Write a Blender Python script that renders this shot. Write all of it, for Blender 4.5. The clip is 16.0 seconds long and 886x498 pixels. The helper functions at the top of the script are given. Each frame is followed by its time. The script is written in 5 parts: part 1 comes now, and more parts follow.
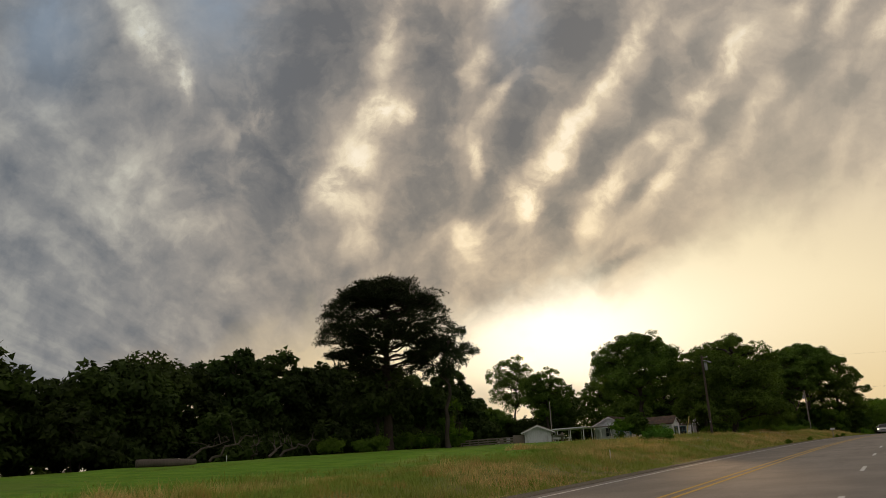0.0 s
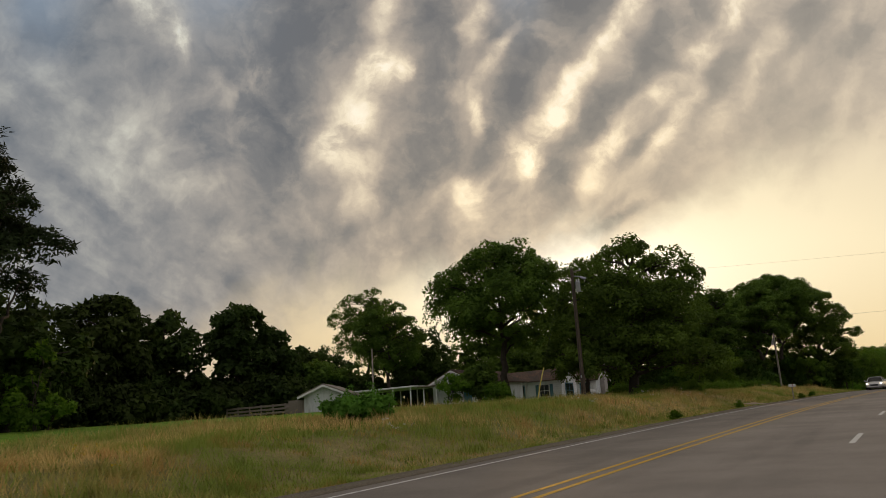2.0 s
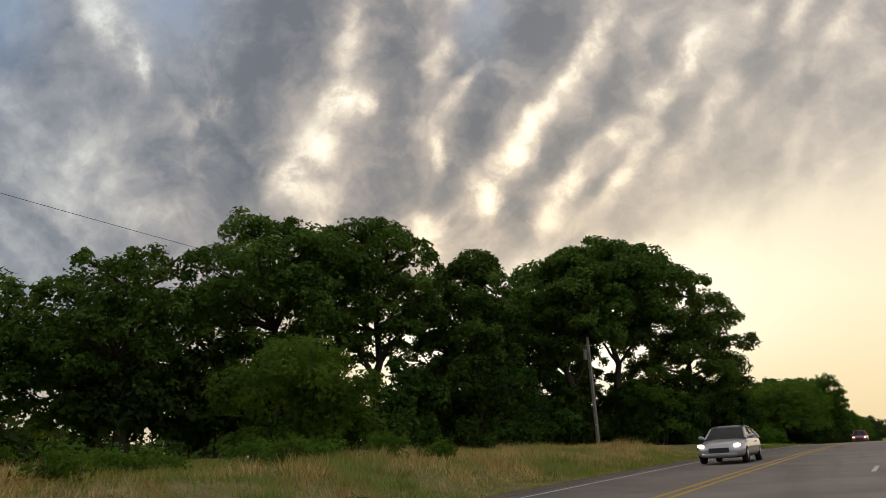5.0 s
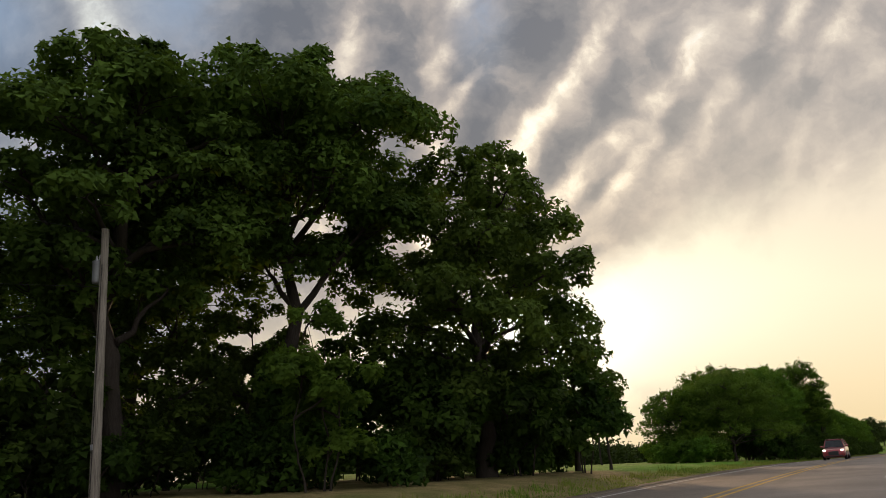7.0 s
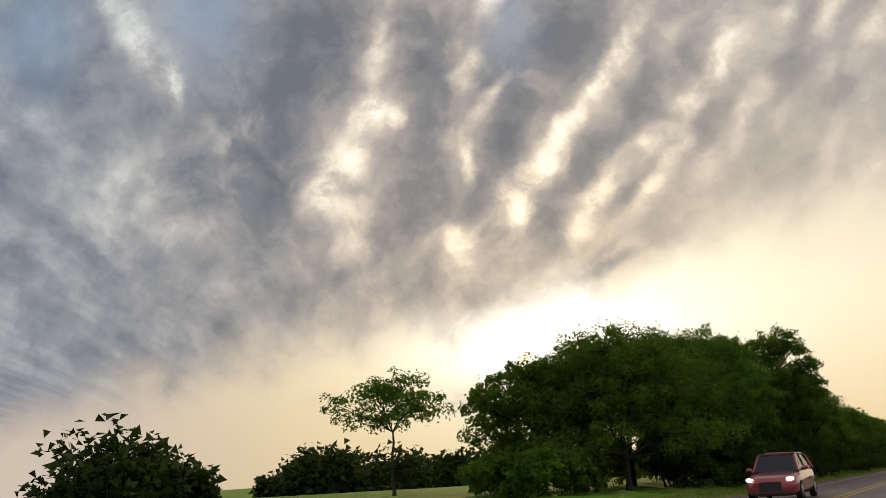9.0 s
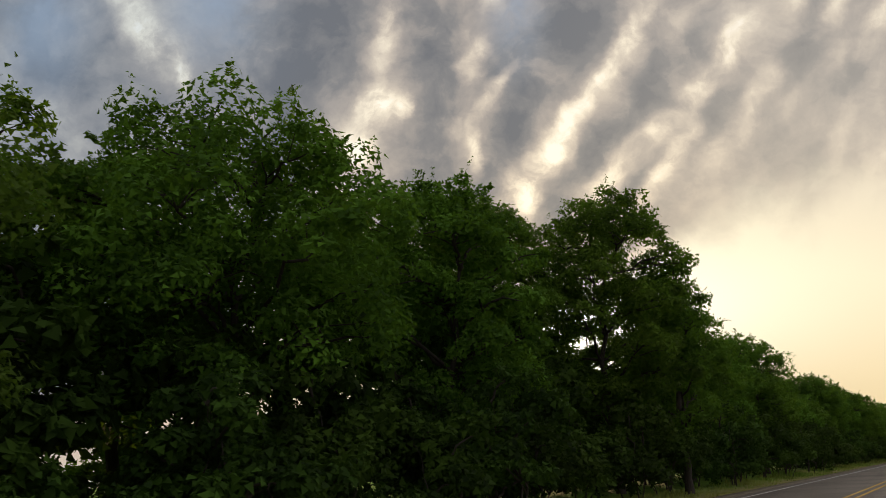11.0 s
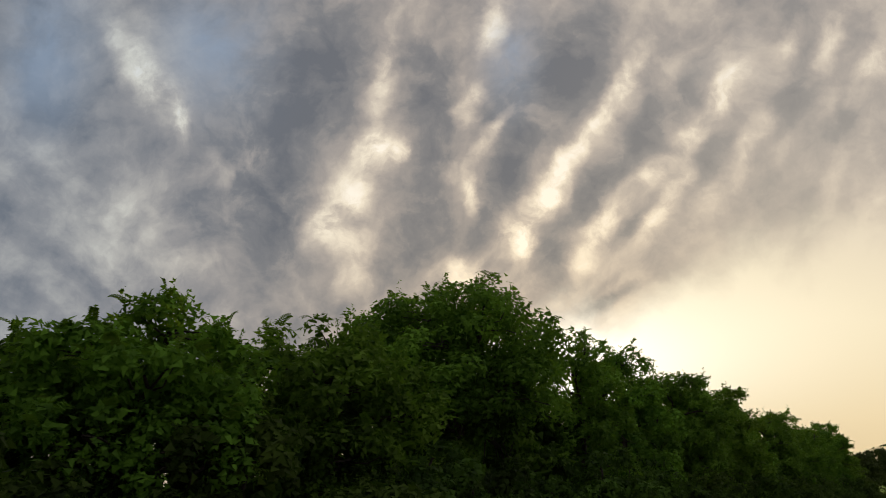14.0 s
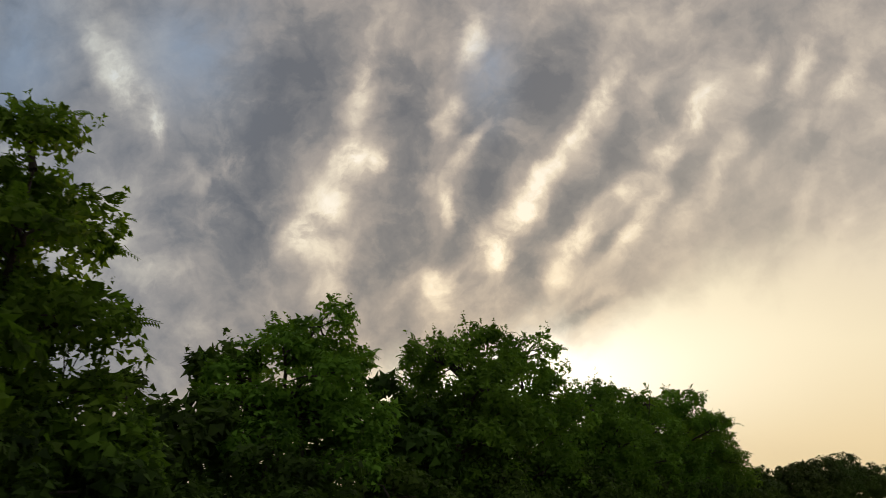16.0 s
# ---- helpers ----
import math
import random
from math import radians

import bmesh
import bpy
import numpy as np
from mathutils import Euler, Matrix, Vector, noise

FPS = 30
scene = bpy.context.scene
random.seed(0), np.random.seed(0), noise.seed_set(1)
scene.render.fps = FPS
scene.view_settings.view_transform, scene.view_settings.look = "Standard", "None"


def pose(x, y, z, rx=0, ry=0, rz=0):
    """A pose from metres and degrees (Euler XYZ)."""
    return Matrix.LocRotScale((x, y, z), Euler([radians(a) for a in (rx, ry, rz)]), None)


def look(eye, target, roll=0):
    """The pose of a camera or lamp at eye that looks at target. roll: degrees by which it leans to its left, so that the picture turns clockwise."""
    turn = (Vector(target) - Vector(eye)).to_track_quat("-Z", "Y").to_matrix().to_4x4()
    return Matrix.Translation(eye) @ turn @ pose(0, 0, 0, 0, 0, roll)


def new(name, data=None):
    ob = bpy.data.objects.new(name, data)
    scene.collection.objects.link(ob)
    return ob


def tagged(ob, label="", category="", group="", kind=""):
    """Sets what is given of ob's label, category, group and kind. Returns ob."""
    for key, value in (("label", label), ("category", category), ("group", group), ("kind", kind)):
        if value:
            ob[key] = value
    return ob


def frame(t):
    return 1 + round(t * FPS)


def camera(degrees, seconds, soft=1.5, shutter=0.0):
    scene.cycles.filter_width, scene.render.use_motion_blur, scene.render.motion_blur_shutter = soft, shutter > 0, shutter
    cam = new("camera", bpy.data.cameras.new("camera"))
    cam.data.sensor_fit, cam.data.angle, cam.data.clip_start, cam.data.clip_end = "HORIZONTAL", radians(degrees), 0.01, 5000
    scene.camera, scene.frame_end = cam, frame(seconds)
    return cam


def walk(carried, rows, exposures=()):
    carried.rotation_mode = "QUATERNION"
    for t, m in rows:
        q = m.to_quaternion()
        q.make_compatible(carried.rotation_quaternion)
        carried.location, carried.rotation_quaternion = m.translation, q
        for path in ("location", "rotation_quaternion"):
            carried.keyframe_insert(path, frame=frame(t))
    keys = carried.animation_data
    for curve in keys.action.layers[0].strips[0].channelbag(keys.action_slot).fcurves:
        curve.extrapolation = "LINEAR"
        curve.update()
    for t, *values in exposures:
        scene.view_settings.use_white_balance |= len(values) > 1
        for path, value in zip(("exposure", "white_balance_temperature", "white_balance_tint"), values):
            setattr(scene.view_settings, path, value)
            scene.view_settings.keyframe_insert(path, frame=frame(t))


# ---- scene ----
cam = camera(58.0, 16.0, soft=0.8, shutter=0.035)
EXPOSURES = [(0.0, -0.12, 7050, 12), (1.2, -0.15, 6950, 11), (2.5, 0.12, 6800, 12), (4.0, 0.20, 6450, 12), (6.5, 0.24, 6350, 14), (8.2, 0.14, 6350, 14),
             (10.5, 0.14, 6500, 12), (12.5, 0.16, 6400, 13), (14.0, 0.0, 6500, 13), (16.0, -0.02, 6600, 13)]
walk(cam, [
    (0.0, pose(4.90, -0.07, 1.32, 105.50, 3.12, 28.54)),
    (0.5, pose(5.06, 11.18, 1.59, 104.55, 4.03, 29.00)),
    (1.0, pose(5.21, 22.43, 1.86, 102.86, 3.95, 27.88)),
    (1.5, pose(5.37, 33.68, 2.13, 102.12, 3.14, 27.57)),
    (2.0, pose(5.53, 44.93, 2.40, 102.47, 3.67, 28.76)),
    (2.5, pose(5.74, 56.12, 2.67, 103.14, 3.56, 27.83)),
    (3.0, pose(6.07, 67.32, 2.94, 103.51, 3.05, 27.00)),
    (3.5, pose(6.52, 78.51, 3.21, 103.93, 3.30, 26.63)),
    (4.0, pose(7.08, 89.69, 3.47, 104.36, 3.06, 25.33)),
    (4.8, pose(8.23, 107.58, 3.86, 104.71, 3.10, 25.53)),
    (5.6, pose(9.61, 125.49, 4.19, 105.06, 3.15, 25.74)),
    (6.5, pose(11.20, 145.68, 4.52, 105.46, 3.20, 25.97)),
    (7.0, pose(12.08, 156.89, 4.66, 105.25, 3.76, 25.86)),
    (7.5, pose(12.97, 168.11, 4.77, 106.10, 3.98, 26.12)),
    (8.0, pose(13.85, 179.32, 4.82, 106.32, 2.91, 27.56)),
    (8.8, pose(14.93, 197.29, 4.81, 105.86, 3.52, 28.00)),
    (9.6, pose(15.91, 215.27, 4.68, 105.41, 4.14, 28.44)),
    (10.5, pose(17.07, 235.49, 4.39, 104.87, 4.83, 28.91)),
    (11.0, pose(17.95, 246.71, 4.21, 105.03, 3.66, 28.64)),
    (11.5, pose(18.83, 257.93, 4.03, 105.89, 2.94, 28.59)),
    (12.0, pose(19.71, 269.14, 3.85, 106.63, 3.26, 28.29)),
    (12.5, pose(20.60, 280.36, 3.67, 107.06, 3.20, 28.34)),
    (13.0, pose(21.48, 291.57, 3.49, 107.68, 3.54, 28.23)),
    (13.5, pose(22.36, 302.79, 3.31, 108.31, 3.77, 28.13)),
    (14.0, pose(23.24, 314.00, 3.13, 108.11, 3.51, 28.26)),
    (14.5, pose(24.13, 325.22, 2.95, 107.79, 3.51, 28.07)),
    (15.0, pose(25.01, 336.43, 2.77, 108.20, 3.53, 28.08)),
    (15.5, pose(25.89, 347.65, 2.59, 109.00, 3.51, 27.06)),
    (16.0, pose(26.78, 358.86, 2.41, 108.84, 2.98, 26.24)),
], EXPOSURES)

# ---------------------------------------------------------------- the road's line: s along it, l to its right, z above it
STEP = 2.0
ROAD_S = np.arange(-1500, 3500.01, STEP)
_turn = np.radians(np.interp(ROAD_S, [45, 115], [-0.8, -4.5]))
_rise = np.interp(ROAD_S, [-200, -100, 80, 150, 230, 450, 520], [0.0, 0.024, 0.024, 0.014, -0.016, -0.016, 0.0])
ROAD_X = np.cumsum(-np.sin(_turn) * STEP)
ROAD_Y = np.cumsum(np.cos(_turn) * STEP)
ROAD_Z = np.cumsum(_rise * STEP)
_zero = int(np.argmin(abs(ROAD_S)))
ROAD_X, ROAD_Y, ROAD_Z = ROAD_X - ROAD_X[_zero], ROAD_Y - ROAD_Y[_zero], ROAD_Z - ROAD_Z[_zero]


def road_turn(s):
    return np.radians(np.interp(s, [45, 115], [-0.8, -4.5]))


def road_z(s):
    return np.interp(s, ROAD_S, ROAD_Z)


def place(s, l, z=0.0):
    """World place of a point s along the road, l to its right and z above its surface."""
    h = road_turn(s)
    return np.stack([np.interp(s, ROAD_S, ROAD_X) + l * np.cos(h), np.interp(s, ROAD_S, ROAD_Y) + l * np.sin(h), road_z(s) + z], -1)


def lie(s, l):
    """Height of the land above the road's surface."""
    s, l = np.asarray(s, float), np.asarray(l, float)
    bank = np.interp(s, [-50, 0, 40, 70, 90, 130, 150, 180, 215, 250, 440, 520], [0.4, 0.5, 0.65, 0.95, 1.05, 1.0, 0.8, 0.6, 0.35, 0.3, 0.4, 0.2])
    back = np.interp(s, [-50, 30, 60, 130, 180, 240, 300, 520], [1.2, 1.6, 1.85, 1.8, 1.4, 1.1, 1.0, 0.5])
    left = -l
    a = np.interp(left, [4.2, 4.6, 6.0], [-0.12, 0.0, -0.08])
    k = np.clip((left - 6.0) / 5.5, 0, 1)
    k = k * k * (3 - 2 * k)
    a = a + k * (bank + 0.08)
    m = np.clip((left - 11.5) / 24, 0, 1)
    a = a + m * (back - bank)
    b = np.interp(l, [7.6, 8.6, 9.6, 14, 60], [-0.12, 0.0, -0.1, -0.5, -0.3])
    return np.where(l < 0, a, b)


def ground_at(s, l, z=0.0):
    return place(s, l, lie(s, l) + z)


# ---------------------------------------------------------------- sky
SUN_AZ, SUN_EL = 22.0, 7.6          # degrees left of north, above the horizon
DRIFT = 0.055
AXES = pose(0, 0, 0, 108.11, 3.51, 28.26).to_3x3()


class Nodes:
    """Short hand for a node tree."""

    def __init__(self, tree):
        self.tree = tree
        tree.nodes.clear()

    def add(self, kind, **settings):
        node = self.tree.nodes.new(kind)
        for key, value in settings.items():
            if key == "operation":
                node.operation = value
            elif key == "blend_type":
                node.blend_type = value
            elif key == "data_type":
                node.data_type = value
        return node

    def put(self, socket, value):
        if isinstance(value, bpy.types.NodeSocket):
            self.tree.links.new(value, socket)
        else:
            socket.default_value = value

    def math(self, op, a, b=0.0, c=0.0, clamp=False):
        node = self.add("ShaderNodeMath", operation=op)
        node.use_clamp = clamp
        for i, v in enumerate((a, b, c)):
            self.put(node.inputs[i], v)
        return node.outputs[0]

    def vec(self, op, a, b=(0, 0, 0), out=0):
        node = self.add("ShaderNodeVectorMath", operation=op)
        self.put(node.inputs[0], a)
        self.put(node.inputs[1], b)
        return node.outputs[out]

    def xyz(self, x, y, z=0.0):
        node = self.add("ShaderNodeCombineXYZ")
        for i, v in enumerate((x, y, z)):
            self.put(node.inputs[i], v)
        return node.outputs[0]

    def noise(self, vector, scale, detail=3.0, rough=0.5, distortion=0.0, out=0):
        node = self.add("ShaderNodeTexNoise")
        if vector is not None:
            self.put(node.inputs["Vector"], vector)
        node.inputs["Scale"].default_value = scale
        node.inputs["Detail"].default_value = detail
        node.inputs["Roughness"].default_value = rough
        node.inputs["Distortion"].default_value = distortion
        return node.outputs[out]

    def ramp(self, value, stops, smooth=False):
        node = self.add("ShaderNodeValToRGB")
        self.put(node.inputs[0], value)
        node.color_ramp.interpolation = "EASE" if smooth else "LINEAR"
        e = node.color_ramp.elements
        while len(e) < len(stops):
            e.new(0.5)
        for item, (at, col) in zip(e, stops):
            item.position = at
            item.color = (*col, 1) if len(col) == 3 else col
        return node.outputs[0]

    def mix(self, factor, a, b, blend="MIX"):
        node = self.add("ShaderNodeMix", data_type="RGBA", blend_type=blend)
        self.put(node.inputs[0], factor)
        for sock, v in ((node.inputs[6], a), (node.inputs[7], b)):
            self.put(sock, (*v, 1) if isinstance(v, tuple) and len(v) == 3 else v)
        return node.outputs[2]

    def span(self, value, lo, hi, to_lo=0.0, to_hi=1.0, smooth=True):
        node = self.add("ShaderNodeMapRange")
        node.interpolation_type = "SMOOTHSTEP" if smooth else "LINEAR"
        for i, v in enumerate((value, lo, hi, to_lo, to_hi)):
            self.put(node.inputs[i], v)
        return node.outputs[0]


def build_sky():
    world = bpy.data.worlds.new("evening_sky")
    scene.world = world
    world.use_nodes = True
    n = Nodes(world.node_tree)
    straight = n.add("ShaderNodeTexCoord").outputs["Generated"]
    # the deck is named from a place further along the road: stand back from it by DRIFT of its height
    height = n.math("MAXIMUM", n.vec("DOT_PRODUCT", straight, (0, 0, 1), 1), 0.0)
    back_x, back_y = -math.sin(radians(-4.5)) * DRIFT, math.cos(radians(-4.5)) * DRIFT
    way = n.vec("SUBTRACT", straight, n.xyz(n.math("MULTIPLY", height, back_x), n.math("MULTIPLY", height, back_y)))
    right, up, back = (tuple(AXES.col[i]) for i in range(3))
    fwd = n.math("MULTIPLY", n.vec("DOT_PRODUCT", way, back, 1), -1.0)
    deep = n.math("MAXIMUM", fwd, 0.12)
    u = n.math("DIVIDE", n.vec("DOT_PRODUCT", way, right, 1), deep)
    v = n.math("DIVIDE", n.vec("DOT_PRODUCT", way, up, 1), deep)
    flat = n.xyz(u, v)
    # ragged edges at two scales
    wob = n.vec("SUBTRACT", n.noise(flat, 6.5, 7.0, 0.6, out=1), (0.5, 0.5, 0.5))
    spot = n.vec("ADD", flat, n.vec("MULTIPLY", wob, (0.075, 0.075, 0.0)))
    # streets of cloud that run together low in the sky
    du = n.math("ADD", u, 0.13)
    dv = n.math("MAXIMUM", n.math("ADD", v, 0.36), 0.03)
    fan = n.xyz(n.math("MULTIPLY", n.math("DIVIDE", du, dv), 4.4), n.math("MULTIPLY", n.math("LOGARITHM", dv, 2.718), 3.0))
    fan = n.vec("ADD", fan, n.vec("MULTIPLY", wob, (0.55, 0.55, 0.0)))
    street = n.noise(fan, 1.0, 6.0, 0.52, 0.15)
    lump = n.noise(spot, 6.2, 7.0, 0.58, 0.1)
    fine = n.noise(spot, 17.0, 6.0, 0.58)
    base = n.math("MULTIPLY_ADD", street, 0.55, n.math("MULTIPLY_ADD", lump, 0.70, n.math("MULTIPLY_ADD", fine, 0.72, -0.555)))
    total = 0.0

    def puff(px, py, wide, tall, lean, gain):
        """A lighter (or darker) heap of cloud, its place and size in thousandths of the view's depth."""
        nonlocal total
        m = n.add("ShaderNodeMapping")
        m.vector_type = "TEXTURE"
        n.put(m.inputs["Vector"], spot)
        m.inputs["Location"].default_value = ((px - 784) / 1414, (441 - py) / 1414, 0)
        m.inputs["Rotation"].default_value = (0, 0, radians(lean))
        m.inputs["Scale"].default_value = (wide * 0.86 / 1414, tall * 0.86 / 1414, 1)
        g = n.add("ShaderNodeTexGradient")
        g.gradient_type = "SPHERICAL"
        n.put(g.inputs[0], m.outputs[0])
        total = n.math("MULTIPLY_ADD", n.span(g.outputs[1], 0.0, 0.95), gain * 0.74, total)

    # the heap and its tail
    puff(248, 155, 85, 120, 25, 0.58)
    puff(205, 88, 70, 85, 30, 0.34)
    puff(286, 212, 34, 60, 10, 0.40)
    puff(160, 30, 50, 80, 25, 0.26)
    puff(350, 268, 34, 46, 20, 0.26)
    puff(378, 308, 32, 40, 0, 0.28)
    # the bright hole and the veil that falls from it
    puff(645, 262, 66, 60, -30, 0.78)
    puff(688, 262, 24, 40, -20, 0.35)
    puff(588, 350, 60, 130, -35, 0.46)
    puff(545, 402, 75, 90, -20, 0.34)
    puff(632, 345, 44, 60, -20, 0.34)
    puff(612, 430, 75, 75, -20, 0.30)
    puff(605, 490, 70, 60, 0, 0.26)
    puff(652, 100, 40, 190, -4, 0.34)
    # thin bright edges
    puff(848, 30, 40, 95, -8, 0.50)
    puff(824, 150, 34, 60, -30, 0.40)
    puff(795, 195, 46, 46, 0, 0.30)
    puff(852, 232, 26, 100, -35, 0.42)
    puff(815, 332, 24, 90, 4, 0.50)
    puff(768, 300, 55, 45, 0, 0.20)
    puff(820, 485, 50, 95, 18, 0.36)
    # the long street
    puff(1080, 142, 44, 180, -28, 0.46)
    puff(1000, 272, 46, 150, -38, 0.50)
    puff(945, 345, 56, 110, -42, 0.52)
    puff(888, 412, 75, 75, -40, 0.50)
    puff(918, 440, 46, 90, 0, 0.42)
    # the second
    puff(1282, 145, 46, 130, -33, 0.50)
    puff(1212, 228, 46, 110, -42, 0.40)
    puff(1140, 308, 62, 100, -42, 0.42)
    puff(1064, 382, 60, 85, -42, 0.48)
    puff(1032, 442, 55, 85, -30, 0.40)
    puff(1188, 328, 36, 120, -30, 0.44)
    puff(1150, 402, 44, 85, -35, 0.34)
    # the third and fourth
    puff(1442, 88, 46, 150, -30, 0.48)
    puff(1340, 222, 50, 100, -42, 0.38)
    puff(1286, 292, 50, 90, -42, 0.28)
    puff(1240, 338, 60, 70, -42, 0.26)
    puff(1540, 110, 46, 130, -25, 0.42)
    puff(1468, 320, 40, 110, -22, 0.26)
    puff(1545, 370, 50, 90, -20, 0.24)
    puff(1190, 110, 36, 120, -30, 0.20)
    puff(1375, 60, 30, 110, -32, 0.24)
    # warm thin places low on the far side of the sun
    puff(195, 430, 190, 120, 10, 0.26)
    puff(160, 335, 110, 90, 10, 0.18)
    puff(60, 240, 70, 60, 0, 0.18)
    puff(330, 470, 150, 60, 0, 0.20)
    # dark undersides
    puff(440, 240, 150, 330, 4, -0.40)
    puff(545, 120, 120, 280, -2, -0.36)
    puff(480, 400, 150, 150, 0, -0.24)
    puff(300, 390, 190, 110, 10, -0.22)
    puff(70, 130, 140, 210, 10, -0.28)
    puff(740, 130, 80, 200, -8, -0.30)
    puff(730, 380, 90, 160, -8, -0.34)
    puff(762, 250, 70, 130, -15, -0.22)
    puff(872, 318, 62, 200, -25, -0.40)
    puff(965, 120, 115, 260, -28, -0.46)
    puff(850, 190, 40, 90, -30, -0.24)
    puff(1044, 325, 52, 150, -42, -0.40)
    puff(1160, 185, 62, 230, -35, -0.42)
    puff(1112, 398, 40, 85, -40, -0.32)
    puff(965, 448, 66, 70, 0, -0.30)
    puff(985, 505, 80, 40, 20, -0.18)
    puff(1250, 265, 48, 140, -40, -0.30)
    puff(1390, 165, 60, 200, -30, -0.38)
    puff(1490, 215, 55, 170, -25, -0.30)
    puff(1330, 350, 90, 90, -40, -0.16)
    puff(1430, 400, 50, 110, -25, -0.16)
    puff(1085, 530, 120, 26, 24, -0.34)

    ragged = n.span(n.noise(spot, 20.0, 6.0, 0.60, 0.3), 0.30, 0.68, 0.45, 1.5)
    total = n.math("MULTIPLY_ADD", total, ragged, base)
    cloud = n.ramp(total, [(0.0, (0.160, 0.168, 0.180)), (0.25, (0.232, 0.230, 0.228)), (0.45, (0.375, 0.342, 0.308)),
                           (0.65, (0.58, 0.515, 0.425)), (0.85, (0.85, 0.765, 0.60)), (1.0, (0.99, 0.92, 0.77))])
    # thinner and paler on the sun's side
    thin = n.math("MULTIPLY", n.span(u, 0.02, 0.5), n.span(v, 0.36, -0.05, 0.12, 0.45))
    cloud = n.mix(thin, cloud, (0.66, 0.59, 0.47))
    # bluer and a little darker away from the sun
    away = n.span(u, 0.0, -0.55)
    cloud = n.mix(away, cloud, n.mix(1.0, cloud, (0.68, 0.80, 0.95), "MULTIPLY"))
    # breaks with clear sky
    clear = n.add("ShaderNodeTexSky")
    clear.sky_type = "NISHITA"
    clear.sun_disc = False
    clear.sun_elevation, clear.sun_rotation = radians(SUN_EL), radians(-SUN_AZ)
    clear.air_density, clear.dust_density = 1.2, 2.0
    blue = n.mix(1.0, clear.outputs[0], (0.14, 0.14, 0.14), "MULTIPLY")
    top = n.math("MULTIPLY", n.span(v, 0.12, 0.34), n.span(n.noise(spot, 3.1, 4.0, 0.5, 0.3), 0.52, 0.72))
    cloud = n.mix(n.math("MULTIPLY", top, 0.4), cloud, blue)

    # warm light through the thin cloud round the sun
    def halo(px, py, wide, tall):
        x = n.math("MULTIPLY", n.math("SUBTRACT", u, (px - 784) / 1414), 1414 / wide)
        y = n.math("MULTIPLY", n.math("SUBTRACT", v, (441 - py) / 1414), 1414 / tall)
        r = n.math("MULTIPLY_ADD", x, x, n.math("MULTIPLY", y, y))
        return n.math("POWER", 2.718, n.math("MULTIPLY", r, -1.0))

    gap = n.math("MAXIMUM", halo(345, 55, 95, 120), n.math("MAXIMUM", halo(885, 75, 45, 90), halo(30, 60, 90, 150)))
    cloud = n.mix(n.math("MULTIPLY", gap, n.span(lump, 0.35, 0.62, 0.25, 0.8)), cloud, (0.235, 0.315, 0.42))
    warm = halo(1080, 640, 620, 330)
    cloud = n.mix(n.math("MULTIPLY", warm, 0.45), cloud, n.mix(1.0, cloud, (1.55, 1.36, 1.02), "MULTIPLY"))
    # the deck's lower edge, and the clear strip under it
    edge = n.math("ADD", n.math("ADD", v, n.math("MULTIPLY_ADD", n.math("MAXIMUM", u, -0.02), -0.34, n.math("MULTIPLY", n.math("MAXIMUM", n.math("SUBTRACT", -0.06, u), 0.0), 0.25))), n.math("MULTIPLY", n.math("SUBTRACT", lump, 0.5), 0.22))
    under = n.span(edge, -0.078, -0.19)
    low = n.ramp(n.span(v, -0.34, 0.02, smooth=False), [(0.0, (0.72, 0.55, 0.28)), (0.35, (0.86, 0.69, 0.40)), (0.7, (0.91, 0.79, 0.53)), (1.0, (0.82, 0.72, 0.53))])
    far_left = n.span(u, 0.0, -0.5)
    low = n.mix(far_left, low, (0.58, 0.49, 0.38))
    glow = n.math("MAXIMUM", halo(1000, 640, 330, 190), halo(1230, 590, 300, 140))
    core = halo(985, 650, 210, 100)
    low = n.mix(n.math("MULTIPLY", glow, 0.9), low, (1.08, 0.98, 0.70))
    low = n.mix(core, low, (1.60, 1.50, 1.25))
    # a thin bar of cloud low under the sun
    bar = n.math("MULTIPLY", halo(960, 770, 330, 26), n.span(fine, 0.35, 0.6))
    low = n.mix(n.math("MULTIPLY", bar, 0.45), low, (0.50, 0.41, 0.32))
    sky = n.mix(n.math("MULTIPLY", under, 0.97), cloud, low)
    # all round and overhead: even cloud
    ahead = n.span(fwd, 0.25, 0.62)
    sky = n.mix(ahead, (0.52, 0.52, 0.54), sky)
    # the sun's disc, reddened by the haze
    to_sun = (-math.sin(radians(SUN_AZ)) * math.cos(radians(SUN_EL)), math.cos(radians(SUN_AZ)) * math.cos(radians(SUN_EL)), math.sin(radians(SUN_EL)))
    disc = n.span(n.vec("DOT_PRODUCT", straight, to_sun, 1), math.cos(radians(0.62)), math.cos(radians(0.40)))
    sky = n.mix(disc, sky, (3.2, 2.2, 1.1))
    bg = n.add("ShaderNodeBackground")
    n.put(bg.inputs[0], sky)
    bg.inputs[1].default_value = 1.0
    out = n.add("ShaderNodeOutputWorld")
    n.put(out.inputs[0], bg.outputs[0])


build_sky()
sun_data = bpy.data.lights.new("sun", "SUN")
sun_data.energy, sun_data.angle, sun_data.color = 1.4, radians(1.5), (1.0, 0.66, 0.36)
sun = new("sun", sun_data)
_az, _el = radians(SUN_AZ), radians(SUN_EL)
sun.matrix_world = look((-math.sin(_az) * math.cos(_el) * 400, math.cos(_az) * math.cos(_el) * 400, math.sin(_el) * 400), (0, 0, 0))
tagged(sun, kind="structure")


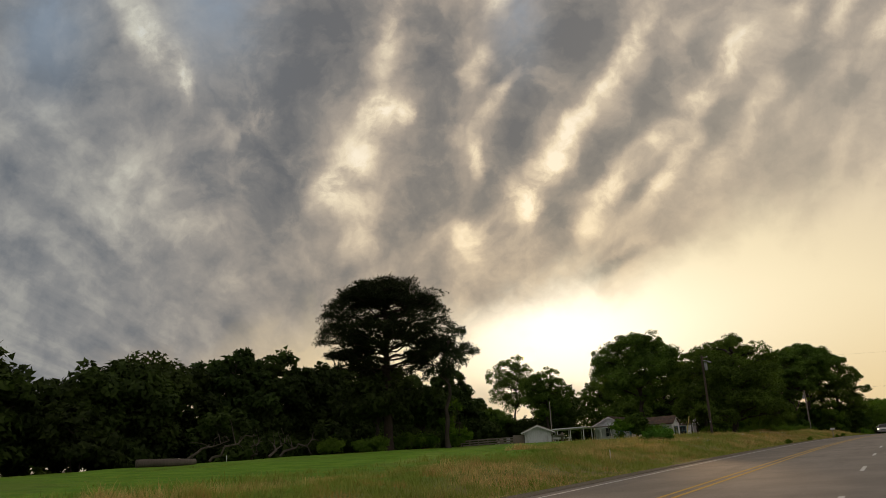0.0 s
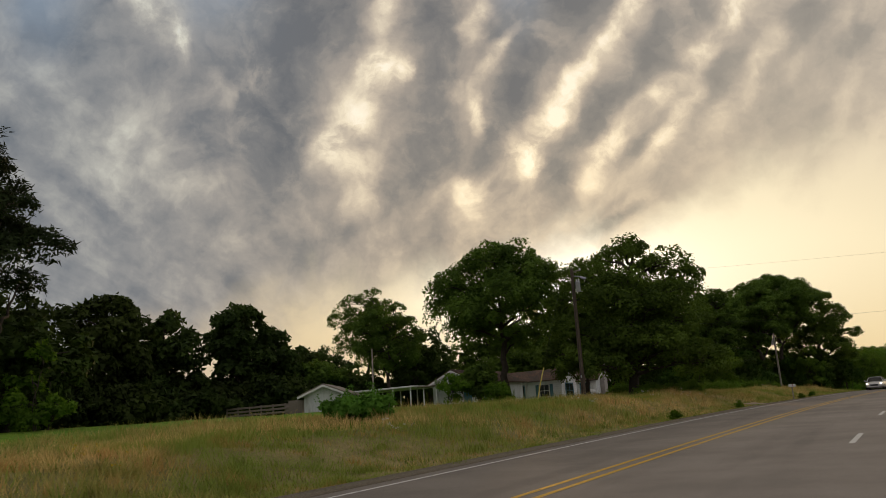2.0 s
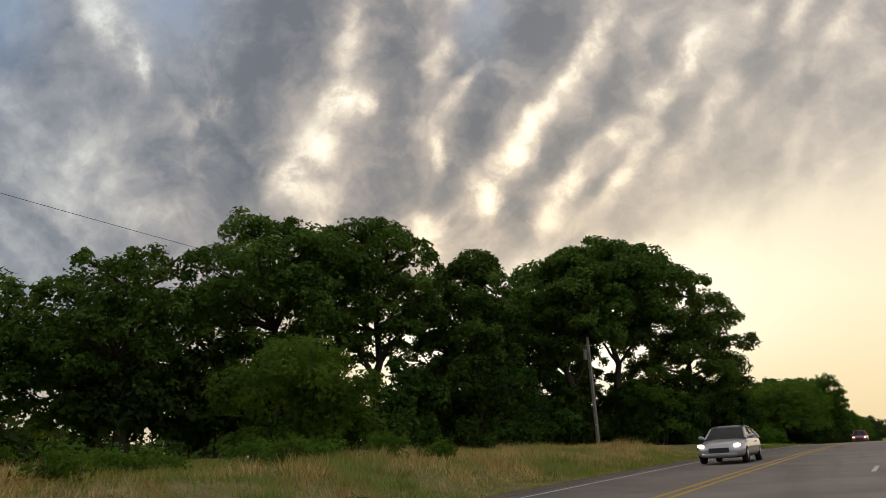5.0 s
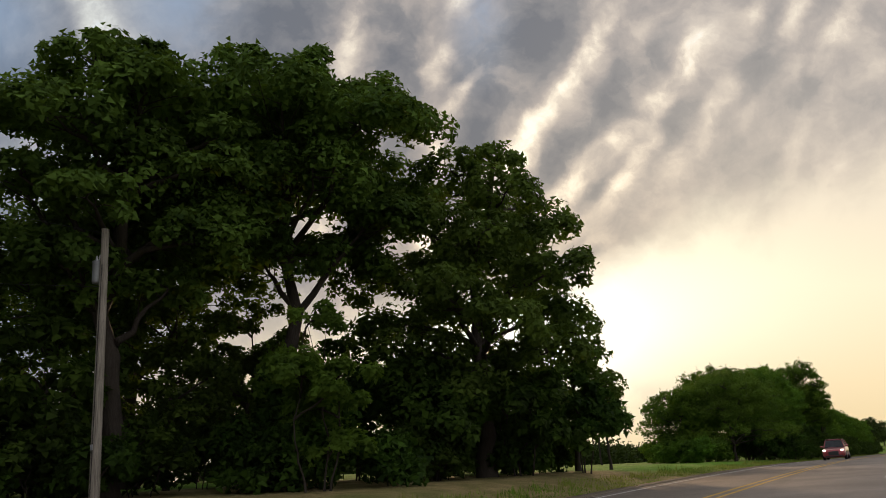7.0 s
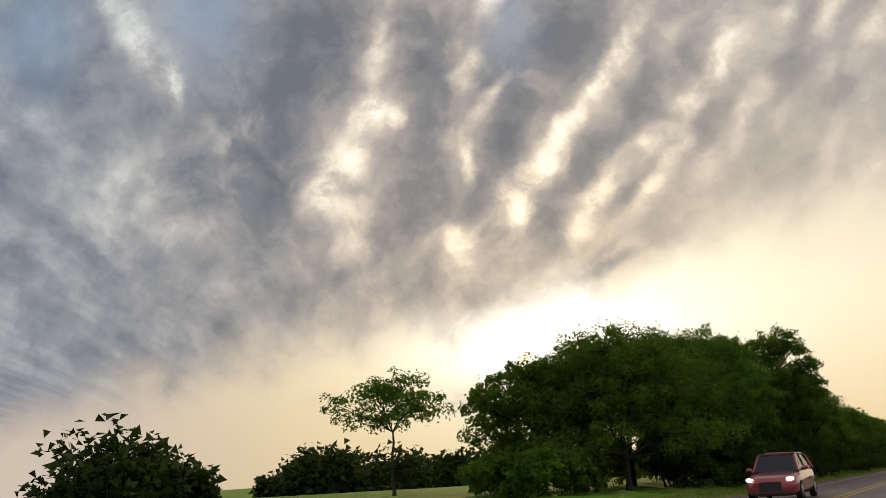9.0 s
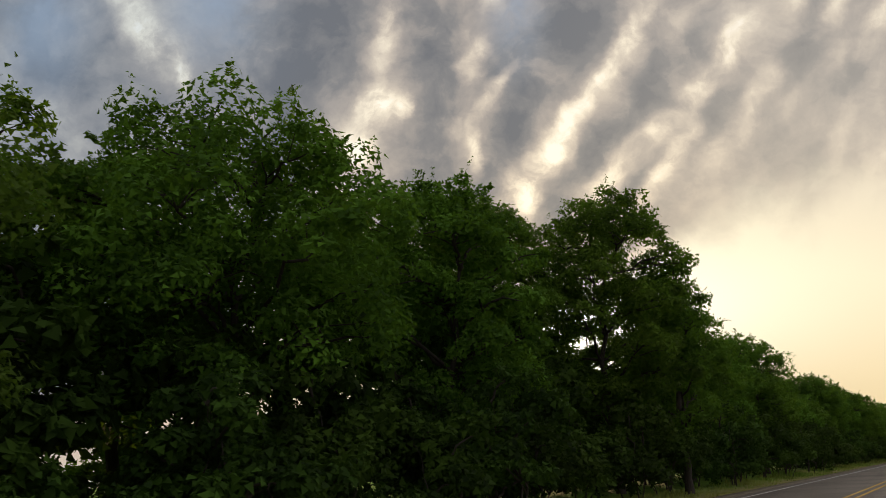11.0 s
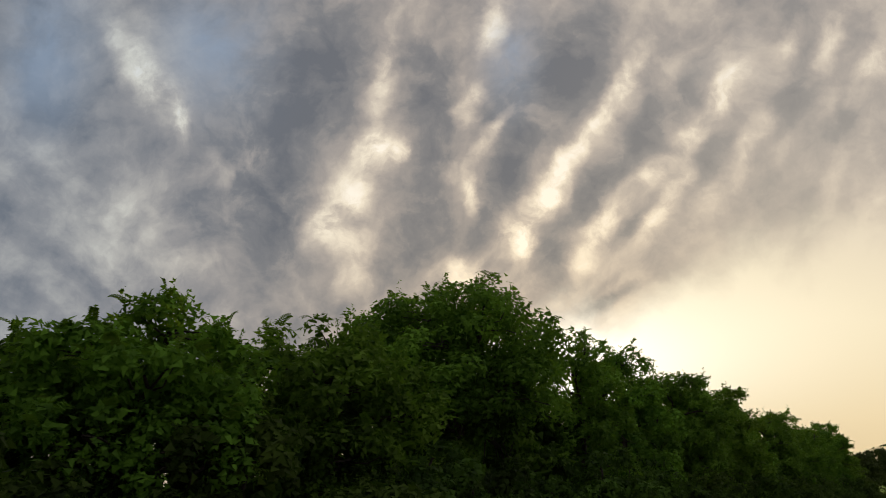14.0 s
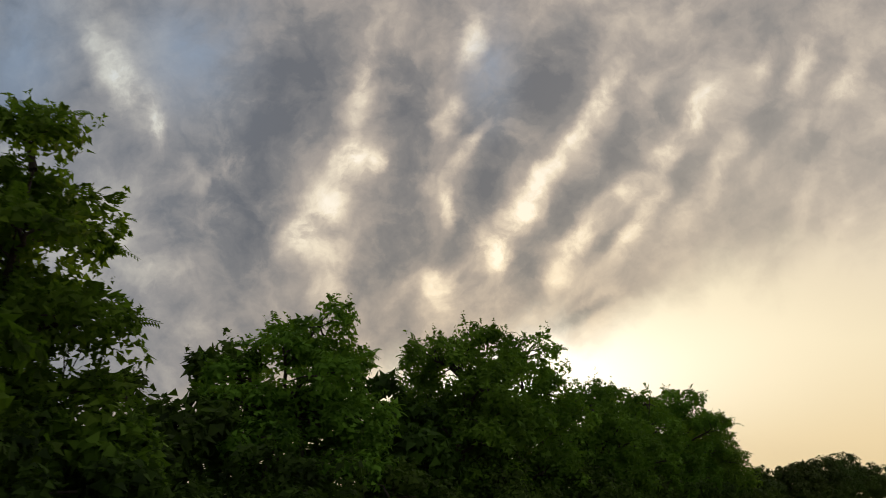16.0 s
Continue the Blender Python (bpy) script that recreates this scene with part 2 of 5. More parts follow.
# ---------------------------------------------------------------- materials
def material(name, build):
    mat = bpy.data.materials.new(name)
    mat.use_nodes = True
    n = Nodes(mat.node_tree)
    shader = build(n)
    out = n.add("ShaderNodeOutputMaterial")
    n.put(out.inputs[0], shader)
    return mat


def rough_is_low(r):
    return isinstance(r, float) and r < 0.6


def principled(n, colour, rough=0.8, metal=0.0, bump=None, strength=0.3, distance=0.02, coat=0.0):
    p = n.add("ShaderNodeBsdfPrincipled")
    p.inputs["Specular IOR Level"].default_value = 0.5 if rough_is_low(rough) else 0.15
    n.put(p.inputs["Base Color"], (*colour, 1) if isinstance(colour, tuple) else colour)
    n.put(p.inputs["Roughness"], rough)
    n.put(p.inputs["Metallic"], metal)
    p.inputs["Coat Weight"].default_value = coat
    if bump is not None:
        b = n.add("ShaderNodeBump")
        b.inputs["Strength"].default_value = strength
        b.inputs["Distance"].default_value = distance
        n.put(b.inputs["Height"], bump)
        n.put(p.inputs["Normal"], b.outputs[0])
    return p.outputs[0]


def where(n):
    return n.add("ShaderNodeNewGeometry").outputs["Position"]


def own(n):
    return n.add("ShaderNodeTexCoord").outputs["Object"]


def leafy(name, dark, light, glow, through_part=0.35, patch=0.35):
    """Leaves: each a little different, patches of the crown paler, light coming through."""
    def build(n):
        geo = n.add("ShaderNodeNewGeometry")
        each = geo.outputs["Random Per Island"]
        wide = n.noise(geo.outputs["Position"], patch, 2.0)
        f = n.math("ADD", n.math("MULTIPLY", each, 0.55), n.math("MULTIPLY", n.span(wide, 0.35, 0.7), 0.55), clamp=True)
        col = n.mix(f, dark, light)
        info = n.add("ShaderNodeObjectInfo").outputs["Random"]
        hsv = n.add("ShaderNodeHueSaturation")
        n.put(hsv.inputs["Hue"], n.span(info, 0, 1, 0.485, 0.515, False))
        n.put(hsv.inputs["Value"], n.span(info, 0, 1, 0.8, 1.2, False))
        n.put(hsv.inputs["Color"], col)
        base = principled(n, hsv.outputs[0], 0.8)
        tr = n.add("ShaderNodeBsdfTranslucent")
        n.put(tr.inputs[0], n.mix(each, glow, tuple(c * 0.6 for c in glow)))
        m = n.add("ShaderNodeMixShader")
        m.inputs[0].default_value = through_part
        n.put(m.inputs[1], base)
        n.put(m.inputs[2], tr.outputs[0])
        return m.outputs[0]
    return material(name, build)


LEAF_OAK = leafy("oak_leaves", (0.018, 0.036, 0.006), (0.135, 0.215, 0.032), (0.12, 0.19, 0.016))
LEAF_ROAD = leafy("roadside_leaves", (0.008, 0.020, 0.003), (0.145, 0.265, 0.024), (0.15, 0.29, 0.018), 0.42, 0.45)
LEAF_LIGHT = leafy("pale_leaves", (0.034, 0.066, 0.008), (0.135, 0.230, 0.026), (0.16, 0.28, 0.022), 0.42, 0.6)
# darkened leaf copy: the shade low under the trees is in its colour
LEAF_SHADED = leafy("shaded_bush_leaves", (0.005, 0.012, 0.002), (0.065, 0.118, 0.012), (0.06, 0.12, 0.009), 0.32, 0.45)
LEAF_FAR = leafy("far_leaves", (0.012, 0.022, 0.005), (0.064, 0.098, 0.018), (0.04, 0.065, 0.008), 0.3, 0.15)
NEEDLES = leafy("pine_needles", (0.008, 0.014, 0.004), (0.030, 0.044, 0.012), (0.02, 0.03, 0.006), 0.2, 0.4)
VINE = leafy("vine_leaves", (0.05, 0.10, 0.015), (0.12, 0.24, 0.03), (0.12, 0.28, 0.03), 0.4, 1.2)


def bark_mat(name, a, b):
    def build(n):
        p = own(n)
        long = n.vec("MULTIPLY", p, (6.0, 6.0, 1.2))
        ridge = n.noise(long, 3.0, 5.0, 0.65)
        tone = n.noise(p, 0.9, 3.0)
        col = n.mix(n.math("MULTIPLY", ridge, n.span(tone, 0.2, 0.8, 0.5, 1.4), clamp=True), a, b)
        return principled(n, col, 0.92, bump=ridge, strength=0.8, distance=0.05)
    return material(name, build)


BARK = bark_mat("bark", (0.020, 0.016, 0.012), (0.085, 0.070, 0.055))
BARK_PINE = bark_mat("pine_bark", (0.018, 0.013, 0.010), (0.070, 0.050, 0.038))
DEAD_WOOD = bark_mat("dead_wood", (0.05, 0.04, 0.032), (0.17, 0.14, 0.115))


def land_build(n):
    pos = where(n)
    info = n.add("ShaderNodeAttribute")
    info.attribute_name = "cover"
    mown = info.outputs["Fac"]
    big = n.noise(pos, 0.09, 4.0, 0.6)
    mid = n.noise(pos, 0.8, 5.0, 0.6)
    tiny = n.noise(pos, 14.0, 4.0, 0.7)
    lawn = n.mix(n.span(mid, 0.35, 0.68), (0.095, 0.21, 0.012), (0.165, 0.31, 0.026))
    lawn = n.mix(n.math("MULTIPLY", n.span(big, 0.5, 0.7), 0.5), lawn, (0.13, 0.16, 0.035))
    hay = n.mix(n.span(mid, 0.3, 0.7), (0.19, 0.17, 0.06), (0.34, 0.26, 0.125))
    hay = n.mix(n.math("MULTIPLY", n.span(big, 0.45, 0.65), 0.6), hay, (0.14, 0.17, 0.045))
    col = n.mix(mown, hay, lawn)
    col = n.mix(1.0, col, n.ramp(tiny, [(0.25, (0.55, 0.55, 0.5)), (0.75, (1.25, 1.25, 1.2))]), "MULTIPLY")
    return principled(n, col, 0.95, bump=n.math("ADD", tiny, n.math("MULTIPLY", mid, 1.5)), strength=0.7, distance=0.06)


LAND = material("grassland", land_build)


def asphalt_build(n):
    pos = where(n)
    grit = n.noise(pos, 70.0, 4.0, 0.75)
    patch = n.noise(pos, 0.35, 5.0, 0.6)
    lane = n.noise(n.vec("MULTIPLY", pos, (1.0, 0.05, 1.0)), 1.1, 3.0)
    col = n.mix(n.span(patch, 0.3, 0.7), (0.220, 0.192, 0.165), (0.305, 0.266, 0.228))
    col = n.mix(n.math("MULTIPLY", n.span(lane, 0.5, 0.75), 0.3), col, (0.12, 0.107, 0.095))
    col = n.mix(1.0, col, n.ramp(grit, [(0.2, (0.55, 0.55, 0.55)), (0.8, (1.4, 1.38, 1.35))]), "MULTIPLY")
    return principled(n, col, n.span(patch, 0.3, 0.7, 0.85, 0.95), bump=grit, strength=0.5, distance=0.006)


ASPHALT = material("worn_asphalt", asphalt_build)


def paint_mat(name, colour):
    def build(n):
        pos = where(n)
        wear = n.noise(pos, 9.0, 5.0, 0.75)
        col = n.mix(n.span(wear, 0.52, 0.66), colour, tuple(c * 0.35 + 0.05 for c in colour))
        return principled(n, col, 0.6, bump=wear, strength=0.2)
    return material(name, build)


WHITE_LINE = paint_mat("white_road_paint", (0.58, 0.56, 0.52))
YELLOW_LINE = paint_mat("yellow_road_paint", (0.58, 0.34, 0.03))


def gravel_build(n):
    pos = where(n)
    v = n.noise(pos, 22.0, 4.0, 0.7)
    big = n.noise(pos, 1.2, 3.0)
    col = n.mix(n.span(v, 0.3, 0.7), (0.09, 0.075, 0.055), (0.26, 0.22, 0.165))
    col = n.mix(n.math("MULTIPLY", big, 0.5), col, (0.10, 0.085, 0.05))
    return principled(n, col, 0.95, bump=v, strength=0.8, distance=0.03)


GRAVEL = material("dirt_shoulder", gravel_build)


def blades(name, low, high, tip, rust):
    def build(n):
        geo = n.add("ShaderNodeNewGeometry")
        each = geo.outputs["Random Per Island"]
        wide = n.noise(geo.outputs["Position"], 0.16, 4.0, 0.6)
        near = n.noise(geo.outputs["Position"], 0.75, 3.0, 0.55)
        col = n.mix(each, low, high)
        col = n.mix(n.span(wide, 0.42, 0.56), col, tip)
        col = n.mix(n.math("MULTIPLY", n.span(near, 0.50, 0.68), 0.75), col, rust)
        col = n.mix(n.math("MULTIPLY", n.span(near, 0.46, 0.30), 0.7), col, tuple(c * 0.45 for c in tip))
        base = principled(n, col, 0.75)
        tr = n.add("ShaderNodeBsdfTranslucent")
        n.put(tr.inputs[0], col)
        m = n.add("ShaderNodeMixShader")
        m.inputs[0].default_value = 0.35
        n.put(m.inputs[1], base)
        n.put(m.inputs[2], tr.outputs[0])
        return m.outputs[0]
    return material(name, build)


HAY = blades("dry_grass", (0.42, 0.30, 0.10), (0.80, 0.57, 0.24), (0.24, 0.31, 0.055), (0.52, 0.27, 0.10))
GREEN_GRASS = blades("green_grass", (0.09, 0.18, 0.020), (0.24, 0.35, 0.05), (0.27, 0.30, 0.06), (0.19, 0.23, 0.04))


def siding(name, colour, pitch, upright=False, worn=0.3):
    def build(n):
        p = own(n)
        sep = n.add("ShaderNodeSeparateXYZ")
        n.put(sep.inputs[0], p)
        along = n.math("ADD", sep.outputs[0], sep.outputs[1]) if upright else sep.outputs[2]
        saw = n.math("FRACT", n.math("DIVIDE", along, pitch))
        gap = n.span(saw, 0.0, 0.08)
        dirt = n.noise(n.vec("MULTIPLY", p, (1, 1, 0.35)), 1.6, 5.0, 0.65)
        fine = n.noise(p, 12.0, 4.0, 0.7)
        col = n.mix(n.math("MULTIPLY", n.span(dirt, 0.45, 0.75), worn), colour, (0.22, 0.20, 0.17))
        col = n.mix(n.math("MULTIPLY", n.span(fine, 0.55, 0.75), worn), col, tuple(c * 0.55 for c in colour))
        col = n.mix(gap, tuple(c * 0.45 for c in colour), col)
        return principled(n, col, 0.75, bump=saw, strength=0.5, distance=0.02)
    return material(name, build)


WHITE_SIDING = siding("white_board_siding", (0.74, 0.76, 0.78), 0.2)
OLD_WHITE = siding("peeling_white_boards", (0.55, 0.56, 0.57), 0.25, True, 0.55)
GREY_BOARDS = siding("weathered_boards", (0.20, 0.165, 0.14), 0.18, True, 0.5)


def plain(name, colour, rough=0.6, metal=0.0, vary=0.25, scale=6.0, coat=0.0):
    def build(n):
        p = own(n)
        v = n.noise(p, scale, 4.0, 0.6)
        col = n.mix(n.math("MULTIPLY", v, vary * 1.6), colour, tuple(c * 0.45 for c in colour))
        return principled(n, col, rough, metal, bump=v, strength=0.12, coat=coat)
    return material(name, build)


def shingle_build(n):
    p = own(n)
    b = n.add("ShaderNodeTexBrick")
    n.put(b.inputs["Vector"], n.vec("MULTIPLY", p, (1.0, 1.0, 1.0)))
    b.inputs["Scale"].default_value = 3.0
    b.inputs["Color1"].default_value = (0.20, 0.125, 0.088, 1)
    b.inputs["Color2"].default_value = (0.12, 0.080, 0.062, 1)
    b.inputs["Mortar"].default_value = (0.05, 0.038, 0.03, 1)
    stain = n.noise(p, 1.2, 4.0)
    col = n.mix(n.span(stain, 0.45, 0.7), b.outputs[0], (0.085, 0.070, 0.058))
    return principled(n, col, 0.9, bump=b.outputs[1], strength=0.4)


SHINGLES = material("brown_shingles", shingle_build)
TIN = plain("rusty_tin", (0.30, 0.25, 0.21), 0.55, 0.3, 0.6, 2.0)
WHITE_TRIM = plain("white_trim", (0.72, 0.72, 0.70), 0.55)
TEAL = plain("teal_shutter_paint", (0.10, 0.22, 0.26), 0.6)
CHIMNEY = plain("painted_brick", (0.48, 0.44, 0.41), 0.85, 0, 0.5, 9.0)
CONCRETE = plain("concrete", (0.32, 0.31, 0.29), 0.9)
DARK_METAL = plain("dark_metal", (0.05, 0.05, 0.05), 0.5, 0.6)
GALVANISED = plain("grey_metal", (0.42, 0.43, 0.44), 0.45, 0.5)
CABLE = plain("cable_sheath", (0.03, 0.03, 0.03), 0.6)
RUBBER = plain("tyre_rubber", (0.02, 0.02, 0.02), 0.85)
CHROME = plain("bright_metal", (0.62, 0.62, 0.63), 0.2, 0.9, 0.1)
RED_PAINT = plain("dark_red_car_paint", (0.30, 0.035, 0.045), 0.28, 0.35, 0.08, 2.0, 0.8)
SILVER_PAINT = plain("silver_car_paint", (0.42, 0.42, 0.43), 0.3, 0.5, 0.08, 2.0, 0.8)
TAIL_RED = plain("red_lamp_glass", (0.35, 0.01, 0.01), 0.2)
MAIL_WHITE = plain("white_sheet_metal", (0.66, 0.66, 0.65), 0.45)
YELLOW_PETAL = plain("yellow_petals", (0.60, 0.42, 0.03), 0.8)
WHITE_PETAL = plain("white_petals", (0.65, 0.65, 0.58), 0.8)
SAND = plain("sandy_dirt", (0.38, 0.30, 0.21), 0.95, 0.0, 0.5, 3.0)
GUARD_YELLOW = plain("yellow_plastic", (0.55, 0.45, 0.10), 0.5)
RED_CLOTH = plain("faded_red_paint", (0.28, 0.06, 0.045), 0.8)


def pole_build(n):
    p = own(n)
    grain = n.noise(n.vec("MULTIPLY", p, (9.0, 9.0, 0.5)), 3.0, 5.0, 0.65)
    col = n.mix(n.span(grain, 0.3, 0.7), (0.16, 0.14, 0.115), (0.36, 0.32, 0.26))
    return principled(n, col, 0.9, bump=grain, strength=0.5)


POLE_WOOD = material("grey_pole_wood", pole_build)
DARK_POLE = bark_mat("creosoted_pole_wood", (0.035, 0.028, 0.022), (0.13, 0.10, 0.075))


def glass_build(n):
    return principled(n, (0.02, 0.025, 0.03), 0.05, coat=0.5)


DARK_GLASS = material("dark_window_glass", glass_build)


def lamp_build(n):
    e = n.add("ShaderNodeEmission")
    e.inputs[0].default_value = (1.0, 0.9, 0.7, 1)
    e.inputs[1].default_value = 3.0
    return e.outputs[0]


HEADLAMP = material("lit_headlamp", lamp_build)


# ---------------------------------------------------------------- mesh helpers
def quads_mesh(name, verts, quads, mat, smooth=False):
    me = bpy.data.meshes.new(name)
    verts = np.ascontiguousarray(verts, dtype=np.float32)
    quads = np.ascontiguousarray(quads, dtype=np.int32)
    me.vertices.add(len(verts))
    me.vertices.foreach_set("co", verts.ravel())
    me.loops.add(quads.size)
    me.loops.foreach_set("vertex_index", quads.ravel())
    me.polygons.add(len(quads))
    me.polygons.foreach_set("loop_start", np.arange(0, quads.size, quads.shape[1], dtype=np.int32))
    if smooth:
        me.polygons.foreach_set("use_smooth", np.ones(len(quads), dtype=bool))
    me.update(calc_edges=True)
    me.materials.append(mat)
    return me


def thing(name, at, label, category, group="", turn=0.0):
    ob = new(name)
    ob.empty_display_size = 0.2
    ob.matrix_world = Matrix.Translation(Vector([float(c) for c in at])) @ Matrix.Rotation(turn, 4, "Z")
    return tagged(ob, label, category, group)


def mesh_part(name, me, parent, label=""):
    ob = new(name, me)
    ob.parent = parent
    return tagged(ob, label) if label else ob


def part(name, bm, mat, parent, label="", smooth=False):
    me = bpy.data.meshes.new(name)
    bm.normal_update()
    bm.to_mesh(me)
    bm.free()
    me.materials.append(mat)
    if smooth:
        for p in me.polygons:
            p.use_smooth = True
    return mesh_part(name, me, parent, label)


def box(bm, lo, hi, bevel=0.0, m=None):
    """A box between two corners, with softened edges."""
    geo = bmesh.ops.create_cube(bm, size=1.0)
    vs = geo["verts"]
    for v in vs:
        v.co = Vector([lo[i] + (v.co[i] + 0.5) * (hi[i] - lo[i]) for i in range(3)])
    if bevel:
        es = {e for v in vs for e in v.link_edges}
        r = bmesh.ops.bevel(bm, geom=list(es), offset=bevel, segments=1, affect="EDGES")
        vs = list({v for f in r["faces"] for v in f.verts} | {v for v in vs if v.is_valid})
    if m is not None:
        bmesh.ops.transform(bm, matrix=m, verts=[v for v in vs if v.is_valid])
    return vs


def boxed(name, lo, hi, mat, parent, label="", bevel=0.01, m=None):
    bm = bmesh.new()
    box(bm, lo, hi, bevel, m)
    return part(name, bm, mat, parent, label)


def tube_data(points, radii, sides=7):
    """Rings of a tapering, bending tube: vertices and quads."""
    pts = np.asarray(points, float)
    rad = np.asarray(radii, float)
    tang = np.gradient(pts, axis=0)
    tang /= np.linalg.norm(tang, axis=1, keepdims=True) + 1e-9
    ref = np.where(np.abs(tang[:, 2:3]) > 0.9, [[1.0, 0, 0]], [[0, 0, 1.0]])
    a = np.cross(tang, ref)
    a /= np.linalg.norm(a, axis=1, keepdims=True) + 1e-9
    b = np.cross(tang, a)
    ang = np.linspace(0, 2 * np.pi, sides, endpoint=False)
    ring = pts[:, None] + rad[:, None, None] * (np.cos(ang)[None, :, None] * a[:, None] + np.sin(ang)[None, :, None] * b[:, None])
    k, n = len(pts), sides
    i = np.arange(k - 1)[:, None] * n
    j = np.arange(n)[None, :]
    q = np.stack([i + j, i + (j + 1) % n, i + n + (j + 1) % n, i + n + j], -1).reshape(-1, 4)
    return ring.reshape(-1, 3), q


def join_data(items):
    vs, qs, k = [], [], 0
    for v, q in items:
        vs.append(v)
        qs.append(q + k)
        k += len(v)
    return np.concatenate(vs), np.concatenate(qs)


def tube(name, points, radii, mat, parent, label="", sides=8):
    v, q = tube_data(points, radii, sides)
    return mesh_part(name, quads_mesh(name, v, q, mat, True), parent, label)


def curve_points(a, b, lift, rng, n=7, wobble=0.06):
    """A limb from a to b that first climbs and then reaches out."""
    a, b = np.asarray(a, float), np.asarray(b, float)
    t = np.linspace(0, 1, n)[:, None]
    mid = a + (b - a) * 0.45 + np.array([0, 0, lift])
    p = (1 - t) ** 2 * a + 2 * t * (1 - t) * mid + t ** 2 * b
    d = np.linalg.norm(b - a)
    p[1:-1] += rng.normal(0, wobble * d * 0.4, (n - 2, 3))
    return p


def leaf_data(centres, size, rng, droop=0.25, slim=0.5, spread=0.35, fold=False, facing=None):
    """A folded, pointed leaf (or small spray of leaves) at each place, turned outwards to the light where facing is given."""
    n = len(centres)
    d = rng.normal(0, 1, (n, 3))
    d[:, 2] = d[:, 2] * 0.6 - droop
    if facing is not None:
        out = facing + rng.normal(0, 0.38, (n, 3))
        out /= np.linalg.norm(out, axis=1, keepdims=True) + 1e-9
        d -= out * np.sum(d * out, axis=1, keepdims=True)
    d /= np.linalg.norm(d, axis=1, keepdims=True)
    up = rng.normal(0, 1, (n, 3)) + np.array([0, 0, 1.2]) if facing is None else out
    side = np.cross(d, up)
    side /= np.linalg.norm(side, axis=1, keepdims=True) + 1e-9
    nrm = np.cross(side, d)
    s = (size * rng.uniform(1 - spread, 1 + spread, n))[:, None]
    w = s * slim
    if not fold:
        v = np.stack([centres - side * w * 0.62 + d * s * 0.15, centres + side * w * 0.62 + d * s * 0.15, centres + d * s], 1).reshape(-1, 3)
        return v, np.arange(n * 3, dtype=np.int32).reshape(-1, 3)
    mid = centres + d * s * 0.45
    v = np.stack([centres, mid + side * w * 0.5 + nrm * s * 0.10, centres + d * s, mid - side * w * 0.5 + nrm * s * 0.10], 1).reshape(-1, 3)
    return v, np.arange(n * 4, dtype=np.int32).reshape(-1, 4)


def frond(start, way, length, rng, pairs=9):
    """An arching shoot: a thin stalk with pairs of slim leaflets along it, as triangles."""
    e = np.asarray(way) * 0.75 + np.array([0, 0, 0.45]) + rng.normal(0, 0.28, 3)
    e /= np.linalg.norm(e)
    f = np.linspace(0.12, 1.0, pairs)[:, None]
    p = start + e * length * f + np.array([0, 0, -0.42 * length]) * f ** 2
    along = e + np.array([0, 0, -0.84]) * f
    along /= np.linalg.norm(along, axis=1, keepdims=True)
    side = np.cross(along, rng.normal(0, 0.35, 3) + [0, 0, 1.0])
    side /= np.linalg.norm(side, axis=1, keepdims=True) + 1e-9
    wide = 0.019 * (1.2 - 0.4 * f)
    out = []
    for sg in (-1, 1):
        tip = p + side * sg * 0.125 * (1.1 - 0.45 * f) + along * 0.075 + np.array([0, 0, -0.03])
        out.append(np.stack([p - along * wide, p + along * wide, tip], 1))
        mid = (p + tip) / 2
        out.append(np.stack([mid - along * wide * 1.5, mid + along * wide * 1.5, tip], 1))
        out.append(np.stack([mid - along * wide * 1.5, mid + along * wide * 1.5, p], 1))
    thin = np.array([0, 0, 0.006])
    out.append(np.stack([p[:-1] - thin, p[:-1] + thin, p[1:]], 1))
    return np.concatenate(out).reshape(-1, 3)


def ball(rng, n):
    d = rng.normal(0, 1, (n, 3))
    return d / (np.linalg.norm(d, axis=1, keepdims=True) + 1e-9)


